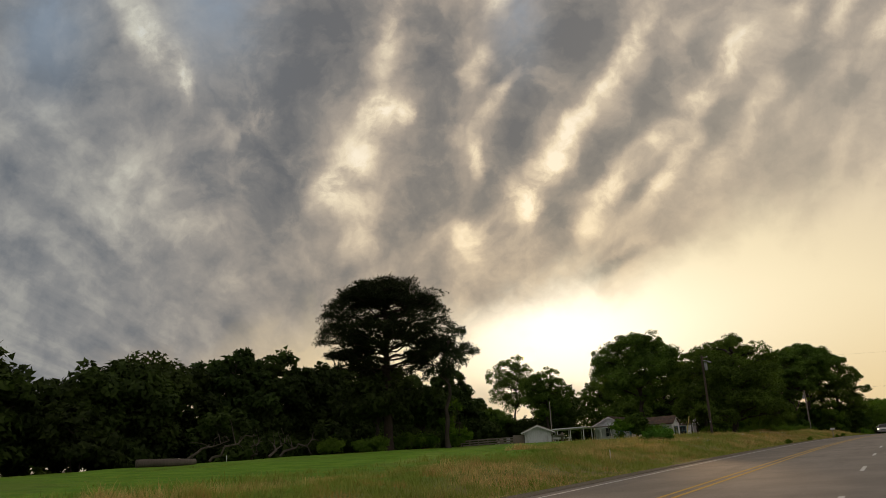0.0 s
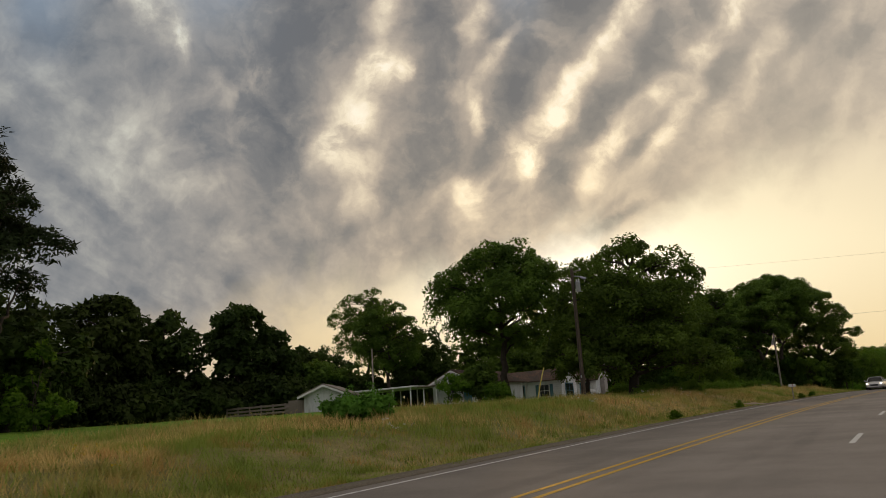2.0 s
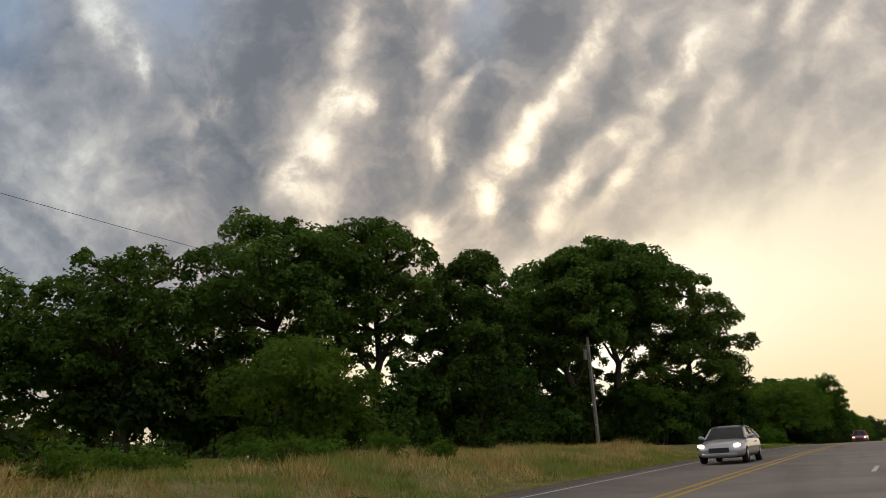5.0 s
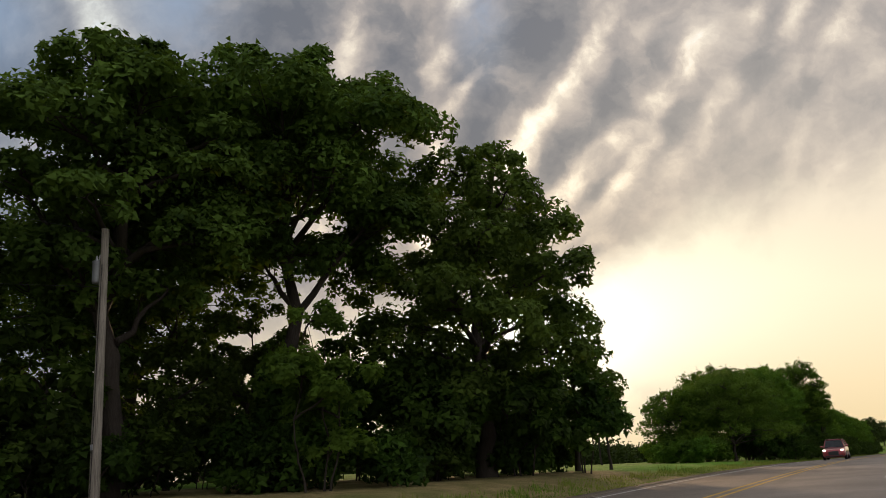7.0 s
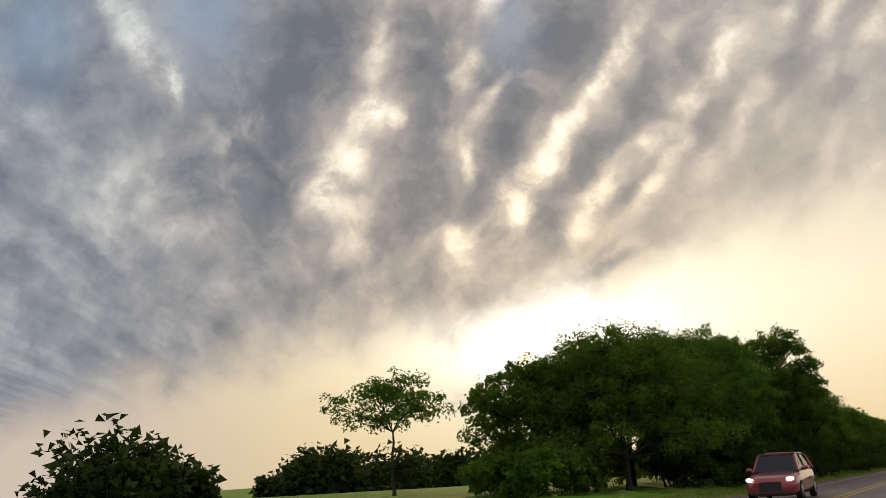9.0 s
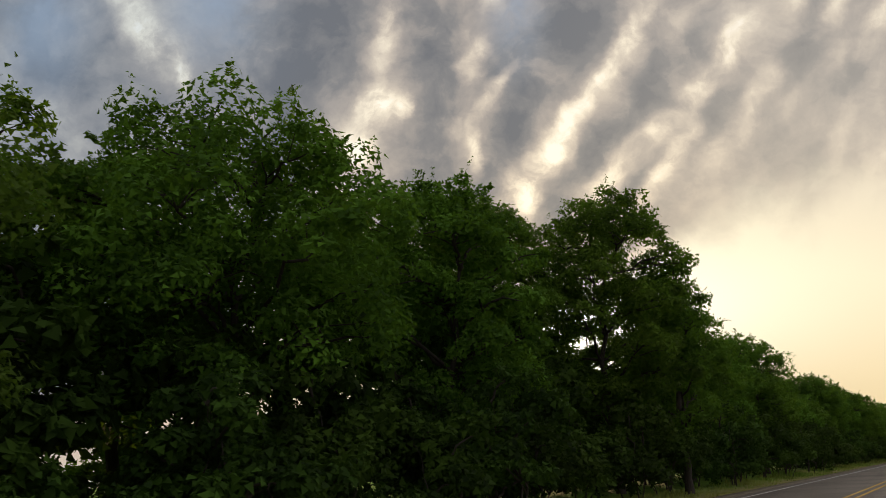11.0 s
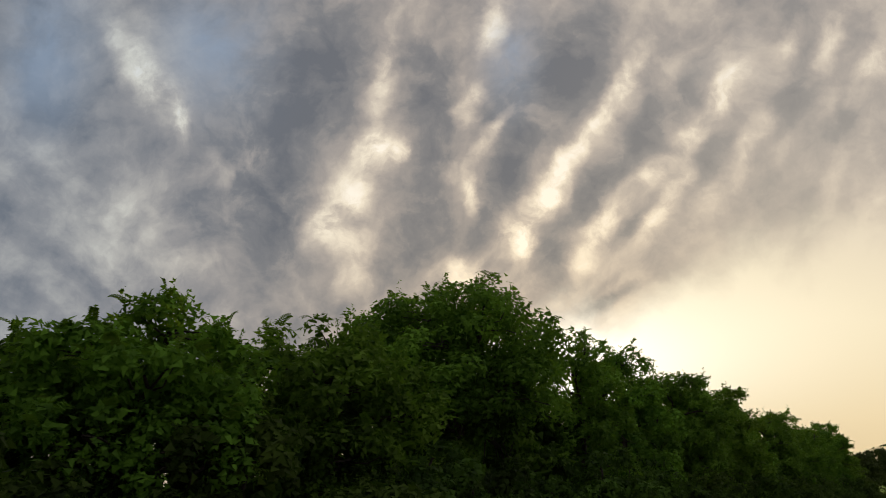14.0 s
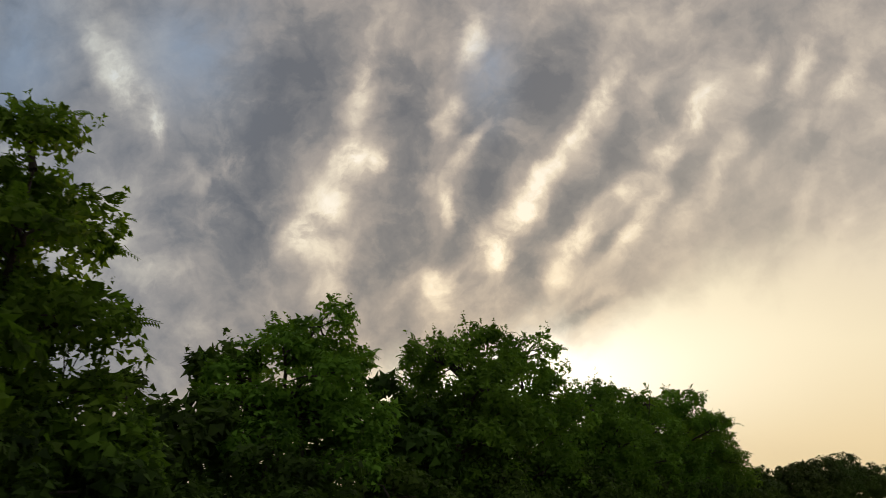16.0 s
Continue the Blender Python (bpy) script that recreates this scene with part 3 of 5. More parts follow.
# ---------------------------------------------------------------- trees
def broadleaf(name, at, height, lobes, leaves, size, leaf_mat, label, seed, bark=BARK, trunk=0.3, clumps=26, spread=0.42,
              droop=0.25, slim=0.62, group="", category="tree", stems=1, fork=0.3, twigs=True, sprigs=0.0, fronds=0.0, fold=False):
    """A tree: trunk, limbs out to each lobe of the crown, twigs, and leaves in clumps. Lobes are (x, y, z, radius, flatness)."""
    rng = np.random.default_rng(seed)
    ob = thing(name, at, label, category, group)
    lobes = np.asarray(lobes, float)
    mid = lobes[:, :3].mean(0)
    top = lobes[np.argmax(lobes[:, 2])]
    forks = []
    for k in range(stems):
        off = np.array([0.0, 0, 0]) if stems == 1 else np.append(rng.uniform(-0.5, 0.5, 2), 0)
        head = np.array([mid[0] * 0.5 + off[0] * 2, mid[1] * 0.5 + off[1] * 2, height * fork])
        p = np.stack([off + (head - off) * f for f in np.linspace(0, 1, 6)])
        p[1:-1, :2] += rng.normal(0, trunk * 0.25, (4, 2))
        p[0, 2] -= 0.25
        crown_top = np.array([top[0] * 0.8, top[1] * 0.8, top[2]])
        up = curve_points(head, crown_top + rng.normal(0, 0.3, 3), 0.3, rng, 7)
        line = np.concatenate([p, up[1:]])
        r = trunk / math.sqrt(stems) * np.interp(np.linspace(0, 1, len(line)), [0, 0.06, 0.45, 1], [1.45, 1.0, 0.75, 0.12])
        tube("trunk", line, r, bark, ob, sides=9)
        forks.append(line)
    centres, facing, small, tips = [], [], [], []
    weight = lobes[:, 3] ** 2 * lobes[:, 4]
    for k, (x, y, z, rad, flat_) in enumerate(lobes):
        c = np.array([x, y, z])
        stem = forks[k % len(forks)]
        ok = [q for q in stem[3:] if q[2] < z - 0.1] or [stem[3]]
        near = min(ok[-6:], key=lambda q: np.linalg.norm((q - c) * [1, 1, 0.6]))
        limb = curve_points(near, c + np.array([0, 0, rad * flat_ * 0.2]), rad * 0.25, rng, 7)
        branch = [tube_data(limb, np.linspace(max(trunk * 0.42, min(0.04, height * 0.012)), min(0.03, height * 0.006), 7), 6)]
        n_c = max(7, int(clumps * 0.62 * len(lobes) * weight[k] / weight.sum()))
        d = ball(rng, n_c)
        d[:, 2] = np.where(d[:, 2] < -0.35, -d[:, 2] * 0.6, d[:, 2])
        cc = c + d * rad * np.array([1, 1, flat_]) * rng.uniform(0.55, 0.92, (n_c, 1))
        if twigs:
            for q in cc[:: 3]:
                tw = curve_points(limb[rng.integers(3, 7)], q, rad * 0.1, rng, 4, 0.1)
                branch.append(tube_data(tw, np.linspace(0.035, 0.012, 4), 3))
        bv, bq = join_data(branch)
        mesh_part("limb", quads_mesh("limb", bv, bq, bark, True), ob)
        per = max(8, int(leaves * weight[k] / weight.sum() / n_c))
        # each clump is a small rounded tuft: leaves on its outer and upper side
        w = ball(rng, n_c * per).reshape(n_c, per, 3) + d[:, None] * 0.55 + np.array([0, 0, 0.25])
        w /= np.linalg.norm(w, axis=2, keepdims=True) + 1e-9
        tuft = (max(0.3 * rad, min(spread, 0.5 * rad)) * rng.uniform(0.65, 1.35, (n_c, 1, 1))) * np.array([1, 1, 0.75])
        deep = np.where(rng.uniform(0, 1, (n_c, per, 1)) < 0.72, rng.normal(1.0, 0.09, (n_c, per, 1)), rng.uniform(0.1, 1.12, (n_c, per, 1)))
        centres.append((cc[:, None] + w * tuft * deep).reshape(-1, 3))
        facing.append((w * 0.85 + np.array([0, 0, 0.25])).reshape(-1, 3))
        small.append(-n_c * per)
        tips += [(q, dd, max(0.3 * rad, min(spread, 0.5 * rad)) * 0.8) for q, dd in zip(cc, d) if dd[2] > -0.1]
        if sprigs:
            for q, dd in zip(cc[d[:, 2] > 0.15], d[d[:, 2] > 0.15]):
                L = rng.uniform(0.25, 0.75) * sprigs
                e = dd * 0.6 + np.array([0, 0, 0.55]) + rng.normal(0, 0.25, 3)
                f = rng.uniform(0, 1, (16, 1))
                centres.append(q + (dd * max(0.3 * rad, min(spread, 0.5 * rad)) * 0.8) + e * L * f + rng.normal(0, 0.055, (16, 3)) * (1.15 - f))
                facing.append(rng.normal(0, 1, (16, 3)) + [0, 0, 0.6])
                small.append(16)
    shoots = []
    if fronds:
        for q, dd, reach in tips:
            if rng.uniform(0, 1) < fronds:
                shoots.append(frond(q + dd * reach, dd, rng.uniform(0.30, 0.75), rng))
    v, q = leaf_data(np.concatenate(centres), size * np.concatenate([np.full(abs(k), 0.62 if k > 0 else 1.15) for k in small]), rng, droop, slim, fold=fold, facing=np.concatenate(facing))
    if shoots:
        w = np.concatenate(shoots)
        mesh_part("new_growth", quads_mesh("new_growth", w, np.arange(len(w), dtype=np.int32).reshape(-1, 3), leaf_mat), ob, "young shoots with paired leaflets")
    mesh_part("crown", quads_mesh("crown", v, q, leaf_mat), ob)
    return ob


def dome(rng, height, spread, low=0.35, n=9, flat=0.7, size=0.42, lean=0.0):
    """Lobes set round an egg-shaped crown, uneven in size and reach."""
    half = height * (1 - low) / 2
    mid = height * (1 + low) / 2
    out = []
    for k in range(n):
        z = 1 - 2 * (k + 0.5) / n
        a = k * 2.39996 + rng.uniform(-0.35, 0.35)
        c = math.sqrt(1 - z * z)
        rad = spread * size * rng.uniform(0.75, 1.2)
        reach = max(0.15, 1 - rad / spread) * rng.uniform(0.88, 1.12)
        tall = max(0.15, 1 - rad * flat / half)
        out.append((math.cos(a) * c * spread * reach + lean * (z + 1) / 2, math.sin(a) * c * spread * reach, mid + z * half * tall * rng.uniform(0.9, 1.0), rad, flat))
    out.append((lean * 0.5, 0.0, mid, spread * 0.5, 0.9))
    return out


def pine(at, height, dome_r, side_top, label, seed):
    rng = np.random.default_rng(seed)
    ob = thing("pine_tree", at, label, "pine tree")
    line = np.stack([[0, 0, -0.3], [0.1, 0, height * 0.2], [0.05, 0.1, height * 0.45], [0.2, 0, height * 0.7], [0.1, 0, height * 0.93]])
    t = np.linspace(0, 4, 17)
    line = np.stack([np.interp(t, range(5), line[:, i]) for i in range(3)], 1)
    tube("trunk", line, np.interp(t, [0, 0.3, 2, 4], [0.62, 0.45, 0.34, 0.08]), BARK_PINE, ob, sides=10)
    branch, tufts = [], []
    for k in range(96):
        f = rng.uniform(0, 1)
        z = height * (0.44 + 0.55 * f)
        prof = math.sqrt(max(0.01, 1 - max(0.0, (z / height - 0.66) / 0.345) ** 2)) * (0.78 + 0.22 * min(1.0, f * 3))
        reach = dome_r * prof * (rng.uniform(0.35, 1.0) ** 0.4)
        a = rng.uniform(0, 2 * math.pi)
        base = np.array([np.interp(z * 0.95, line[:, 2], line[:, 0]), 0, z * 0.93])
        tip = np.array([math.cos(a) * reach, math.sin(a) * reach, min(z + rng.uniform(-0.2, 0.4), height * 0.985)])
        limb = curve_points(base, tip, 0.25, rng, 6, 0.08)
        branch = [tube_data(limb, np.linspace(0.10, 0.03, 6), 5)]
        for j in range(11):
            g = rng.uniform(0.42, 1.0)
            p = np.array([np.interp(g * 5, range(6), limb[:, i]) for i in range(3)])
            e = p + np.array([rng.normal(0, 0.55), rng.normal(0, 0.55), rng.uniform(-0.1, 0.3)])
            branch.append(tube_data(np.stack([p, (p + e) / 2 + [0, 0, 0.05], e]), [0.03, 0.02, 0.012], 4))
            tufts.append(e)
            tufts.append((e + p) / 2 + rng.normal(0, 0.15, 3))
        v, q = join_data(branch)
        mesh_part("limb", quads_mesh("limb", v, q, BARK_PINE, True), ob)
    d = ball(rng, 820)
    d[:, 2] = np.abs(d[:, 2]) * 1.15 - 0.15
    d /= np.linalg.norm(d, axis=1, keepdims=True)
    shell = d * np.array([dome_r, dome_r, height * 0.325]) * rng.uniform(0.86, 0.97, (820, 1)) + np.array([0.1, 0, height * 0.66])
    lumpy = np.array([noise.noise(Vector(q) * 0.55) for q in shell])
    tufts = np.concatenate([np.array(tufts), shell[(lumpy > -0.02) | (shell[:, 2] > height * 0.84)]])
    c = np.repeat(tufts, 28, 0) + np.clip(rng.normal(0, 1, (len(tufts) * 28, 3)), -1.5, 1.5) * [0.28, 0.28, 0.11]
    v, q = leaf_data(c, 0.36, rng, -0.25, 0.21)
    mesh_part("crown", quads_mesh("crown", v, q, NEEDLES), ob)
    return ob


def shrub(at, height, radius, leaves, size, mat, label, seed, group="", name="shrub", flat=0.75, n=7):
    rng = np.random.default_rng(seed)
    lobes = [(math.cos(k * 2.4) * radius * 0.55 * rng.uniform(0.4, 1.1), math.sin(k * 2.4) * radius * 0.55 * rng.uniform(0.4, 1.1),
              height * rng.uniform(0.10, 0.68), radius * rng.uniform(0.38, 0.56), flat) for k in range(n)]
    lobes.append((0, 0, height - radius * 0.42 * flat, radius * 0.42, flat))
    return broadleaf(name, at, height, lobes, leaves, size, mat, label, seed, trunk=min(0.07, height * 0.014), clumps=14, spread=min(0.3, radius * 0.28), group=group,
                     category="shrub", stems=3, fork=0.25, twigs=False, sprigs=min(0.7, radius * 0.4))


# ---------------------------------------------------------------- ground and road
def build_land():
    s = np.concatenate([[-1480, -900, -500, -250], np.arange(-120, 480, 3.0), [500, 540, 600, 680, 800, 1000, 1300, 1800, 2500, 3400]])
    l = np.concatenate([[-2600, -1500, -800, -450, -280, -200, -150, -120, -100, -85, -70, -60], np.arange(-52, -15, 3.0), np.arange(-15, -4, 0.7),
                        [-4.3, -3.0, 0, 3, 7.4, 8.4, 9.2, 10.5, 13, 18, 30, 60, 120, 300, 800, 2500]])
    S, L = np.meshgrid(s, l, indexing="ij")
    rough = np.array([noise.noise(Vector((a * 0.21, b * 0.21, 3.0))) for a, b in zip(S.ravel(), L.ravel())]).reshape(S.shape)
    Z = lie(S, L) + rough * 0.12 * np.clip((-L - 6) / 4, 0, 1)
    v = place(S.ravel(), L.ravel(), Z.ravel())
    n, m = S.shape
    i, j = np.meshgrid(np.arange(n - 1), np.arange(m - 1), indexing="ij")
    a = (i * m + j).ravel()
    me = quads_mesh("ground", v, np.stack([a, a + m, a + m + 1, a + 1], 1)[:, ::-1], LAND, True)
    far_side = np.interp(S, [-60, 30, 60, 80, 100, 140, 190, 205, 260], [7, 8, 11, 16, 24, 30, 20, 6, 6])
    mown = np.clip((-L - far_side) / 3 + 0.15 * rough, 0, 1)
    mown = np.where(L > 0, 0.6, mown)
    att = me.attributes.new("cover", "FLOAT", "POINT")
    att.data.foreach_set("value", mown.ravel().astype(np.float32))
    tagged(new("ground", me), "rolling grassland, mown green lawn and dry roadside grass", "ground", kind="structure")


def strip(name, s0, s1, l0, l1, z, mat, label, kind="structure", step=3.0, thick=0.0, parent=None):
    s = np.linspace(s0, s1, max(2, int((s1 - s0) / step) + 1))
    a, b = place(s, np.full_like(s, l0), z), place(s, np.full_like(s, l1), z)
    cols = [a, b]
    if thick:
        low = np.array([0, 0, -thick])
        cols = [a + low, a, b, b + low]
    v = np.stack(cols, 1)
    n, m = v.shape[:2]
    i, j = np.meshgrid(np.arange(n - 1), np.arange(m - 1), indexing="ij")
    k = (i * m + j).ravel()
    ob = new(name, quads_mesh(name, v.reshape(-1, 3), np.stack([k, k + 1, k + m + 1, k + m], 1), mat))
    if parent is not None:
        ob.parent = parent
        return ob
    return tagged(ob, label, name.replace("_", " "), kind=kind)


build_land()
road = strip("road", -600, 2400, -4.25, 8.3, 0.0, ASPHALT, "worn grey asphalt highway with a climbing lane", thick=0.14)
strip("shoulder", -200, 700, -5.05, -4.256, 0.012, GRAVEL, "narrow dirt and gravel shoulder along the asphalt", thick=0.12)
strip("edge_line", -600, 1500, -3.80, -3.68, 0.004, WHITE_LINE, "", parent=road)
strip("edge_line", -600, 1500, 7.42, 7.54, 0.004, WHITE_LINE, "", parent=road)
strip("centre_line", -600, 1500, -0.24, -0.12, 0.004, YELLOW_LINE, "", parent=road)
strip("centre_line", -600, 1500, 0.12, 0.24, 0.004, YELLOW_LINE, "", parent=road)
for k in range(30):
    strip("lane_dash", -34 + k * 12.2, -31 + k * 12.2, 3.62, 3.74, 0.004, WHITE_LINE, "", parent=road)


def grass_band(name, label, s0, s1, l0, l1, count, height, width, mat, seed, lean=0.3):
    """Standing blades, thicker in tussocks."""
    rng = np.random.default_rng(seed)
    s, l = rng.uniform(s0, s1, count), rng.uniform(l0, l1, count)
    # drawn together into tussocks
    s += np.sin(s * 2.1 + np.cos(l * 1.7) * 2) * 0.22
    l += np.cos(l * 2.3 + np.sin(s * 1.3) * 2) * 0.22
    tall = 0.55 + 0.45 * np.sin(s * 0.31 + 1.3 * np.sin(l * 0.5)) * np.cos(l * 0.43 + s * 0.11)
    h = height * (0.45 + 0.75 * np.clip(tall, 0.0, 1.0)) * rng.uniform(0.6, 1.25, count)
    h *= np.clip((-l - 4.4) / 3.5, 0.25, 1.0) * (0.7 + 0.6 * np.clip(np.sin(s * 1.9 + 3 * np.sin(l * 1.1)) * np.sin(l * 2.2 + 2 * np.sin(s * 0.7)), 0, 1))
    h *= np.where((np.abs(s - 107.5 - 0.35 * (-l - 5)) < 1.7) & (l > -7.0), 0.12, 1.0)
    base = ground_at(s, l, -0.04)
    d = rng.normal(0, 1, (count, 2))
    d /= np.linalg.norm(d, axis=1, keepdims=True)
    side = np.stack([-d[:, 1], d[:, 0], np.zeros(count)], 1) * (width * rng.uniform(0.6, 1.5, count))[:, None]
    tip = base + np.stack([d[:, 0] * lean * h, d[:, 1] * lean * h, h], 1)
    v = np.stack([base - side, base + side, tip], 1).reshape(-1, 3)
    ob = new(name, quads_mesh(name, v, np.arange(count * 3).reshape(-1, 3), mat))
    return tagged(ob, label, "grass", kind="stuff")


grass_band("tall_grass", "tall dry straw-coloured grass on the roadside bank", -5, 62, -13.5, -5.4, 70000, 0.42, 0.011, HAY, 1, 0.7)
grass_band("tall_grass", "tall dry straw-coloured grass on the roadside bank", 55, 165, -21, -5.6, 150000, 0.50, 0.012, HAY, 2, 0.75)
grass_band("green_grass", "green weeds among the dry grass on the bank", -5, 165, -18, -4.9, 50000, 0.36, 0.018, GREEN_GRASS, 3, 0.7)
grass_band("verge_grass", "short green grass along the road's edge", -5, 165, -7.2, -4.75, 36000, 0.42, 0.014, GREEN_GRASS, 6, 0.7)
grass_band("verge_grass", "short green grass along the road's edge", 150, 440, -8.5, -4.8, 60000, 0.32, 0.018, GREEN_GRASS, 4)
grass_band("lawn_grass", "short mown green lawn grass", 0, 80, -42, -10, 40000, 0.07, 0.014, GREEN_GRASS, 5, 0.8)

# ---------------------------------------------------------------- trees, in the order that the road passes them
R0 = np.random.default_rng(11)


def oak(s, l, top, spread, leaves, size, seed, low=0.3, n=11, mat=None, trunk=0.4, label="", lobe=0.42, flat=0.7, lean=0.0, clumps=26, name="oak_tree", group="", spread_c=0.5, skirt=0, **more):
    rng = np.random.default_rng(seed)
    h = top - float(lie(s, l))
    lobes = dome(rng, h, spread, low, n, flat, lobe, lean)
    for k in range(skirt):
        a = k * 6.2832 / skirt + rng.uniform(-0.2, 0.2)
        lobes.append((math.cos(a) * spread * 0.8, math.sin(a) * spread * 0.8, h * rng.uniform(0.14, 0.28), spread * 0.27, 0.8))
    more.setdefault("twigs", name != "woodland_tree")
    return broadleaf(name, ground_at(s, l), h, lobes, leaves, size, mat or LEAF_OAK,
                     label or "large dark green broadleaf tree in full summer leaf", seed, trunk=trunk, clumps=clumps, spread=spread_c, group=group, **more)


# the dark wood behind the lawn
for k, (s, l, top, r) in enumerate([(14, -50, 9.5, 6), (23, -54, 11, 6.5), (32, -50, 10, 6), (38, -53, 8.6, 5.5), (45, -51, 10.2, 6), (52, -55, 11.4, 6.5),
                                    (59.5, -53, 12.4, 5), (66, -54, 12.6, 5.5), (72, -53, 11.6, 6), (79, -55, 12.2, 6.5), (89, -56, 13.4, 5), (96, -57, 11.8, 5),
                                    (103.2, -55, 13.4, 3.8), (109.5, -57, 10.8, 4.2), (116, -59, 8.6, 4), (131, -70, 10.5, 7)]):
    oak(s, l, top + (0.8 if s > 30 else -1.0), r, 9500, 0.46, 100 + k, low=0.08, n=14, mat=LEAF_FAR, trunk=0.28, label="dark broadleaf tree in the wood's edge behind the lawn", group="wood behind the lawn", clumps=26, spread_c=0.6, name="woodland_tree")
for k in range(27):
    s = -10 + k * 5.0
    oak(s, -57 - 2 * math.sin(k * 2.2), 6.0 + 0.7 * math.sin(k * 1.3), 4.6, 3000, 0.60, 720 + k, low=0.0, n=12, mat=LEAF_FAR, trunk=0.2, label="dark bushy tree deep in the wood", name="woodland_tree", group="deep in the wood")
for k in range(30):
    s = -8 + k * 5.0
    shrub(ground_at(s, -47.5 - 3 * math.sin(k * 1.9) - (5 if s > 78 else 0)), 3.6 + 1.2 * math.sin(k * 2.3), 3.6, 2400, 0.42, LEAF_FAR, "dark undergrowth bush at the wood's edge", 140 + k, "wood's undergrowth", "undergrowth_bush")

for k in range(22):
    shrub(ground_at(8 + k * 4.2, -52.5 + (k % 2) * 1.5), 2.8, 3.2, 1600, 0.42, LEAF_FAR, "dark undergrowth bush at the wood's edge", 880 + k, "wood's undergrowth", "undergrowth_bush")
pine(ground_at(63.8, -37.2), 16.3, 6.8, 0, "tall dark pine with a domed crown and bare trunk", 21)
oak(66.8, -32.5, 13.6, 3.8, 8500, 0.31, 22, low=0.45, n=8, mat=NEEDLES, trunk=0.24, label="slender dark evergreen beside the tall pine", lobe=0.36, name="evergreen_tree", slim=0.25)
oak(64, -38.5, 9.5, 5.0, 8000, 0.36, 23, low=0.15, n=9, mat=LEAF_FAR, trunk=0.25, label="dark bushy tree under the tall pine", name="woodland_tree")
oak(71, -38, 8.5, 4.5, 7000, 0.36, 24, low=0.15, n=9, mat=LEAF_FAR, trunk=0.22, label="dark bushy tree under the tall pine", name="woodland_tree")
oak(124.5, -55.5, 17.4, 5.2, 22000, 0.19, 25, low=0.30, n=20, trunk=0.22, label="thin airy tree with sky showing through its crown", lobe=0.38, clumps=26, name="airy_tree", spread_c=0.42)
oak(113.5, -44.0, 13.4, 4.3, 20000, 0.20, 26, low=0.22, n=18, trunk=0.22, label="thin airy tree with sky showing through its crown", lobe=0.38, clumps=26, name="airy_tree", spread_c=0.42)
shrub(ground_at(70, -33.5), 4.3, 1.7, 2600, 0.22, LEAF_ROAD, "small rounded green tree at the lawn's edge", 27, name="small_tree")

# the oaks before the houses
oak(106.6, -15.0, 14.0, 6.8, 76000, 0.20, 31, low=0.06, n=30, trunk=0.42, label="big green oak shading the white house", lobe=0.31, skirt=12, fold=True, clumps=44, fork=0.22, spread_c=0.48)
oak(109.0, -27.6, 16.5, 7.3, 54000, 0.22, 32, low=0.20, n=20, trunk=0.36, label="broad green oak beside the white house", clumps=36, fork=0.25, lobe=0.36)
oak(101.6, -26.0, 4.8, 1.7, 7000, 0.22, 38, low=0.04, n=12, trunk=0.18, label="low green tree hiding the porch house", name="small_tree")
oak(113, -54, 8.0, 4.6, 9000, 0.30, 33, low=0.12, n=14, trunk=0.28, label="green tree behind the porch house")
for k, (s, l, top, r) in enumerate([(127, -48, 9.0, 4.6), (134, -44, 13.0, 5.4), (141, -42, 13.5, 5.4), (147, -41, 11.5, 5.2), (131, -37, 8.5, 4.0)]):
    oak(s, l, top, r, 9000, 0.33, 34 + k, low=0.03, n=13, trunk=0.25, label="green tree behind the white house", name="woodland_tree", group="trees behind the houses")

oak(121.5, -46.0, 11.0, 5.0, 8000, 0.34, 41, low=0.02, n=14, trunk=0.22, label="dark bushy tree behind the porch house", name="woodland_tree", mat=LEAF_FAR)
oak(113.2, -21.6, 6.6, 2.9, 12000, 0.17, 39, low=0.42, n=10, trunk=0.14, label="small leafy tree before the white house", name="small_tree", spread_c=0.36)
oak(117.6, -23.6, 5.9, 2.3, 8000, 0.17, 40, low=0.40, n=9, trunk=0.12, label="small leafy tree before the white house", name="small_tree", spread_c=0.34)

# the grove of oaks
for k, (s, l, top, r, n_l) in enumerate([(145, -36, 15.0, 6.0, 18000), (153, -31, 17.8, 7.2, 34000), (160, -28, 19.0, 5.6, 26000), (167.5, -24, 16.6, 5.6, 32000),
                                         (175.8, -19.0, 17.8, 5.8, 38000), (183.8, -17.8, 20.2, 7.9, 66000), (192.4, -13.2, 17.6, 6.9, 42000), (184, -28, 17, 7.5, 22000), (199, -20, 8.5, 4.2, 12000)]):
    oak(s, l, top, r, int(n_l * 1.05), 0.25, 50 + k, low=(0.22, 0.28, 0.28, 0.26, 0.30, 0.38, 0.06, 0.3, 0.1)[k], n=26, trunk=0.42, label="tall dark oak in the roadside grove", group="roadside grove", lobe=0.30, clumps=32, fork=0.28, spread_c=0.42)
for k in range(13):
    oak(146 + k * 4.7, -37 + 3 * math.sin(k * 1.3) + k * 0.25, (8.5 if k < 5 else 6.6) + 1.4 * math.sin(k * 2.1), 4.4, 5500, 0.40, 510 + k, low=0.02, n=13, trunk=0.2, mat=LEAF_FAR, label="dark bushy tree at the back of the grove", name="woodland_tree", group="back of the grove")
shrub(ground_at(139.8, -18.2), 5.4, 4.6, 12000, 0.20, LEAF_LIGHT, "wide pale green small tree beside the drive", 61, name="small_tree", flat=0.6, n=10)
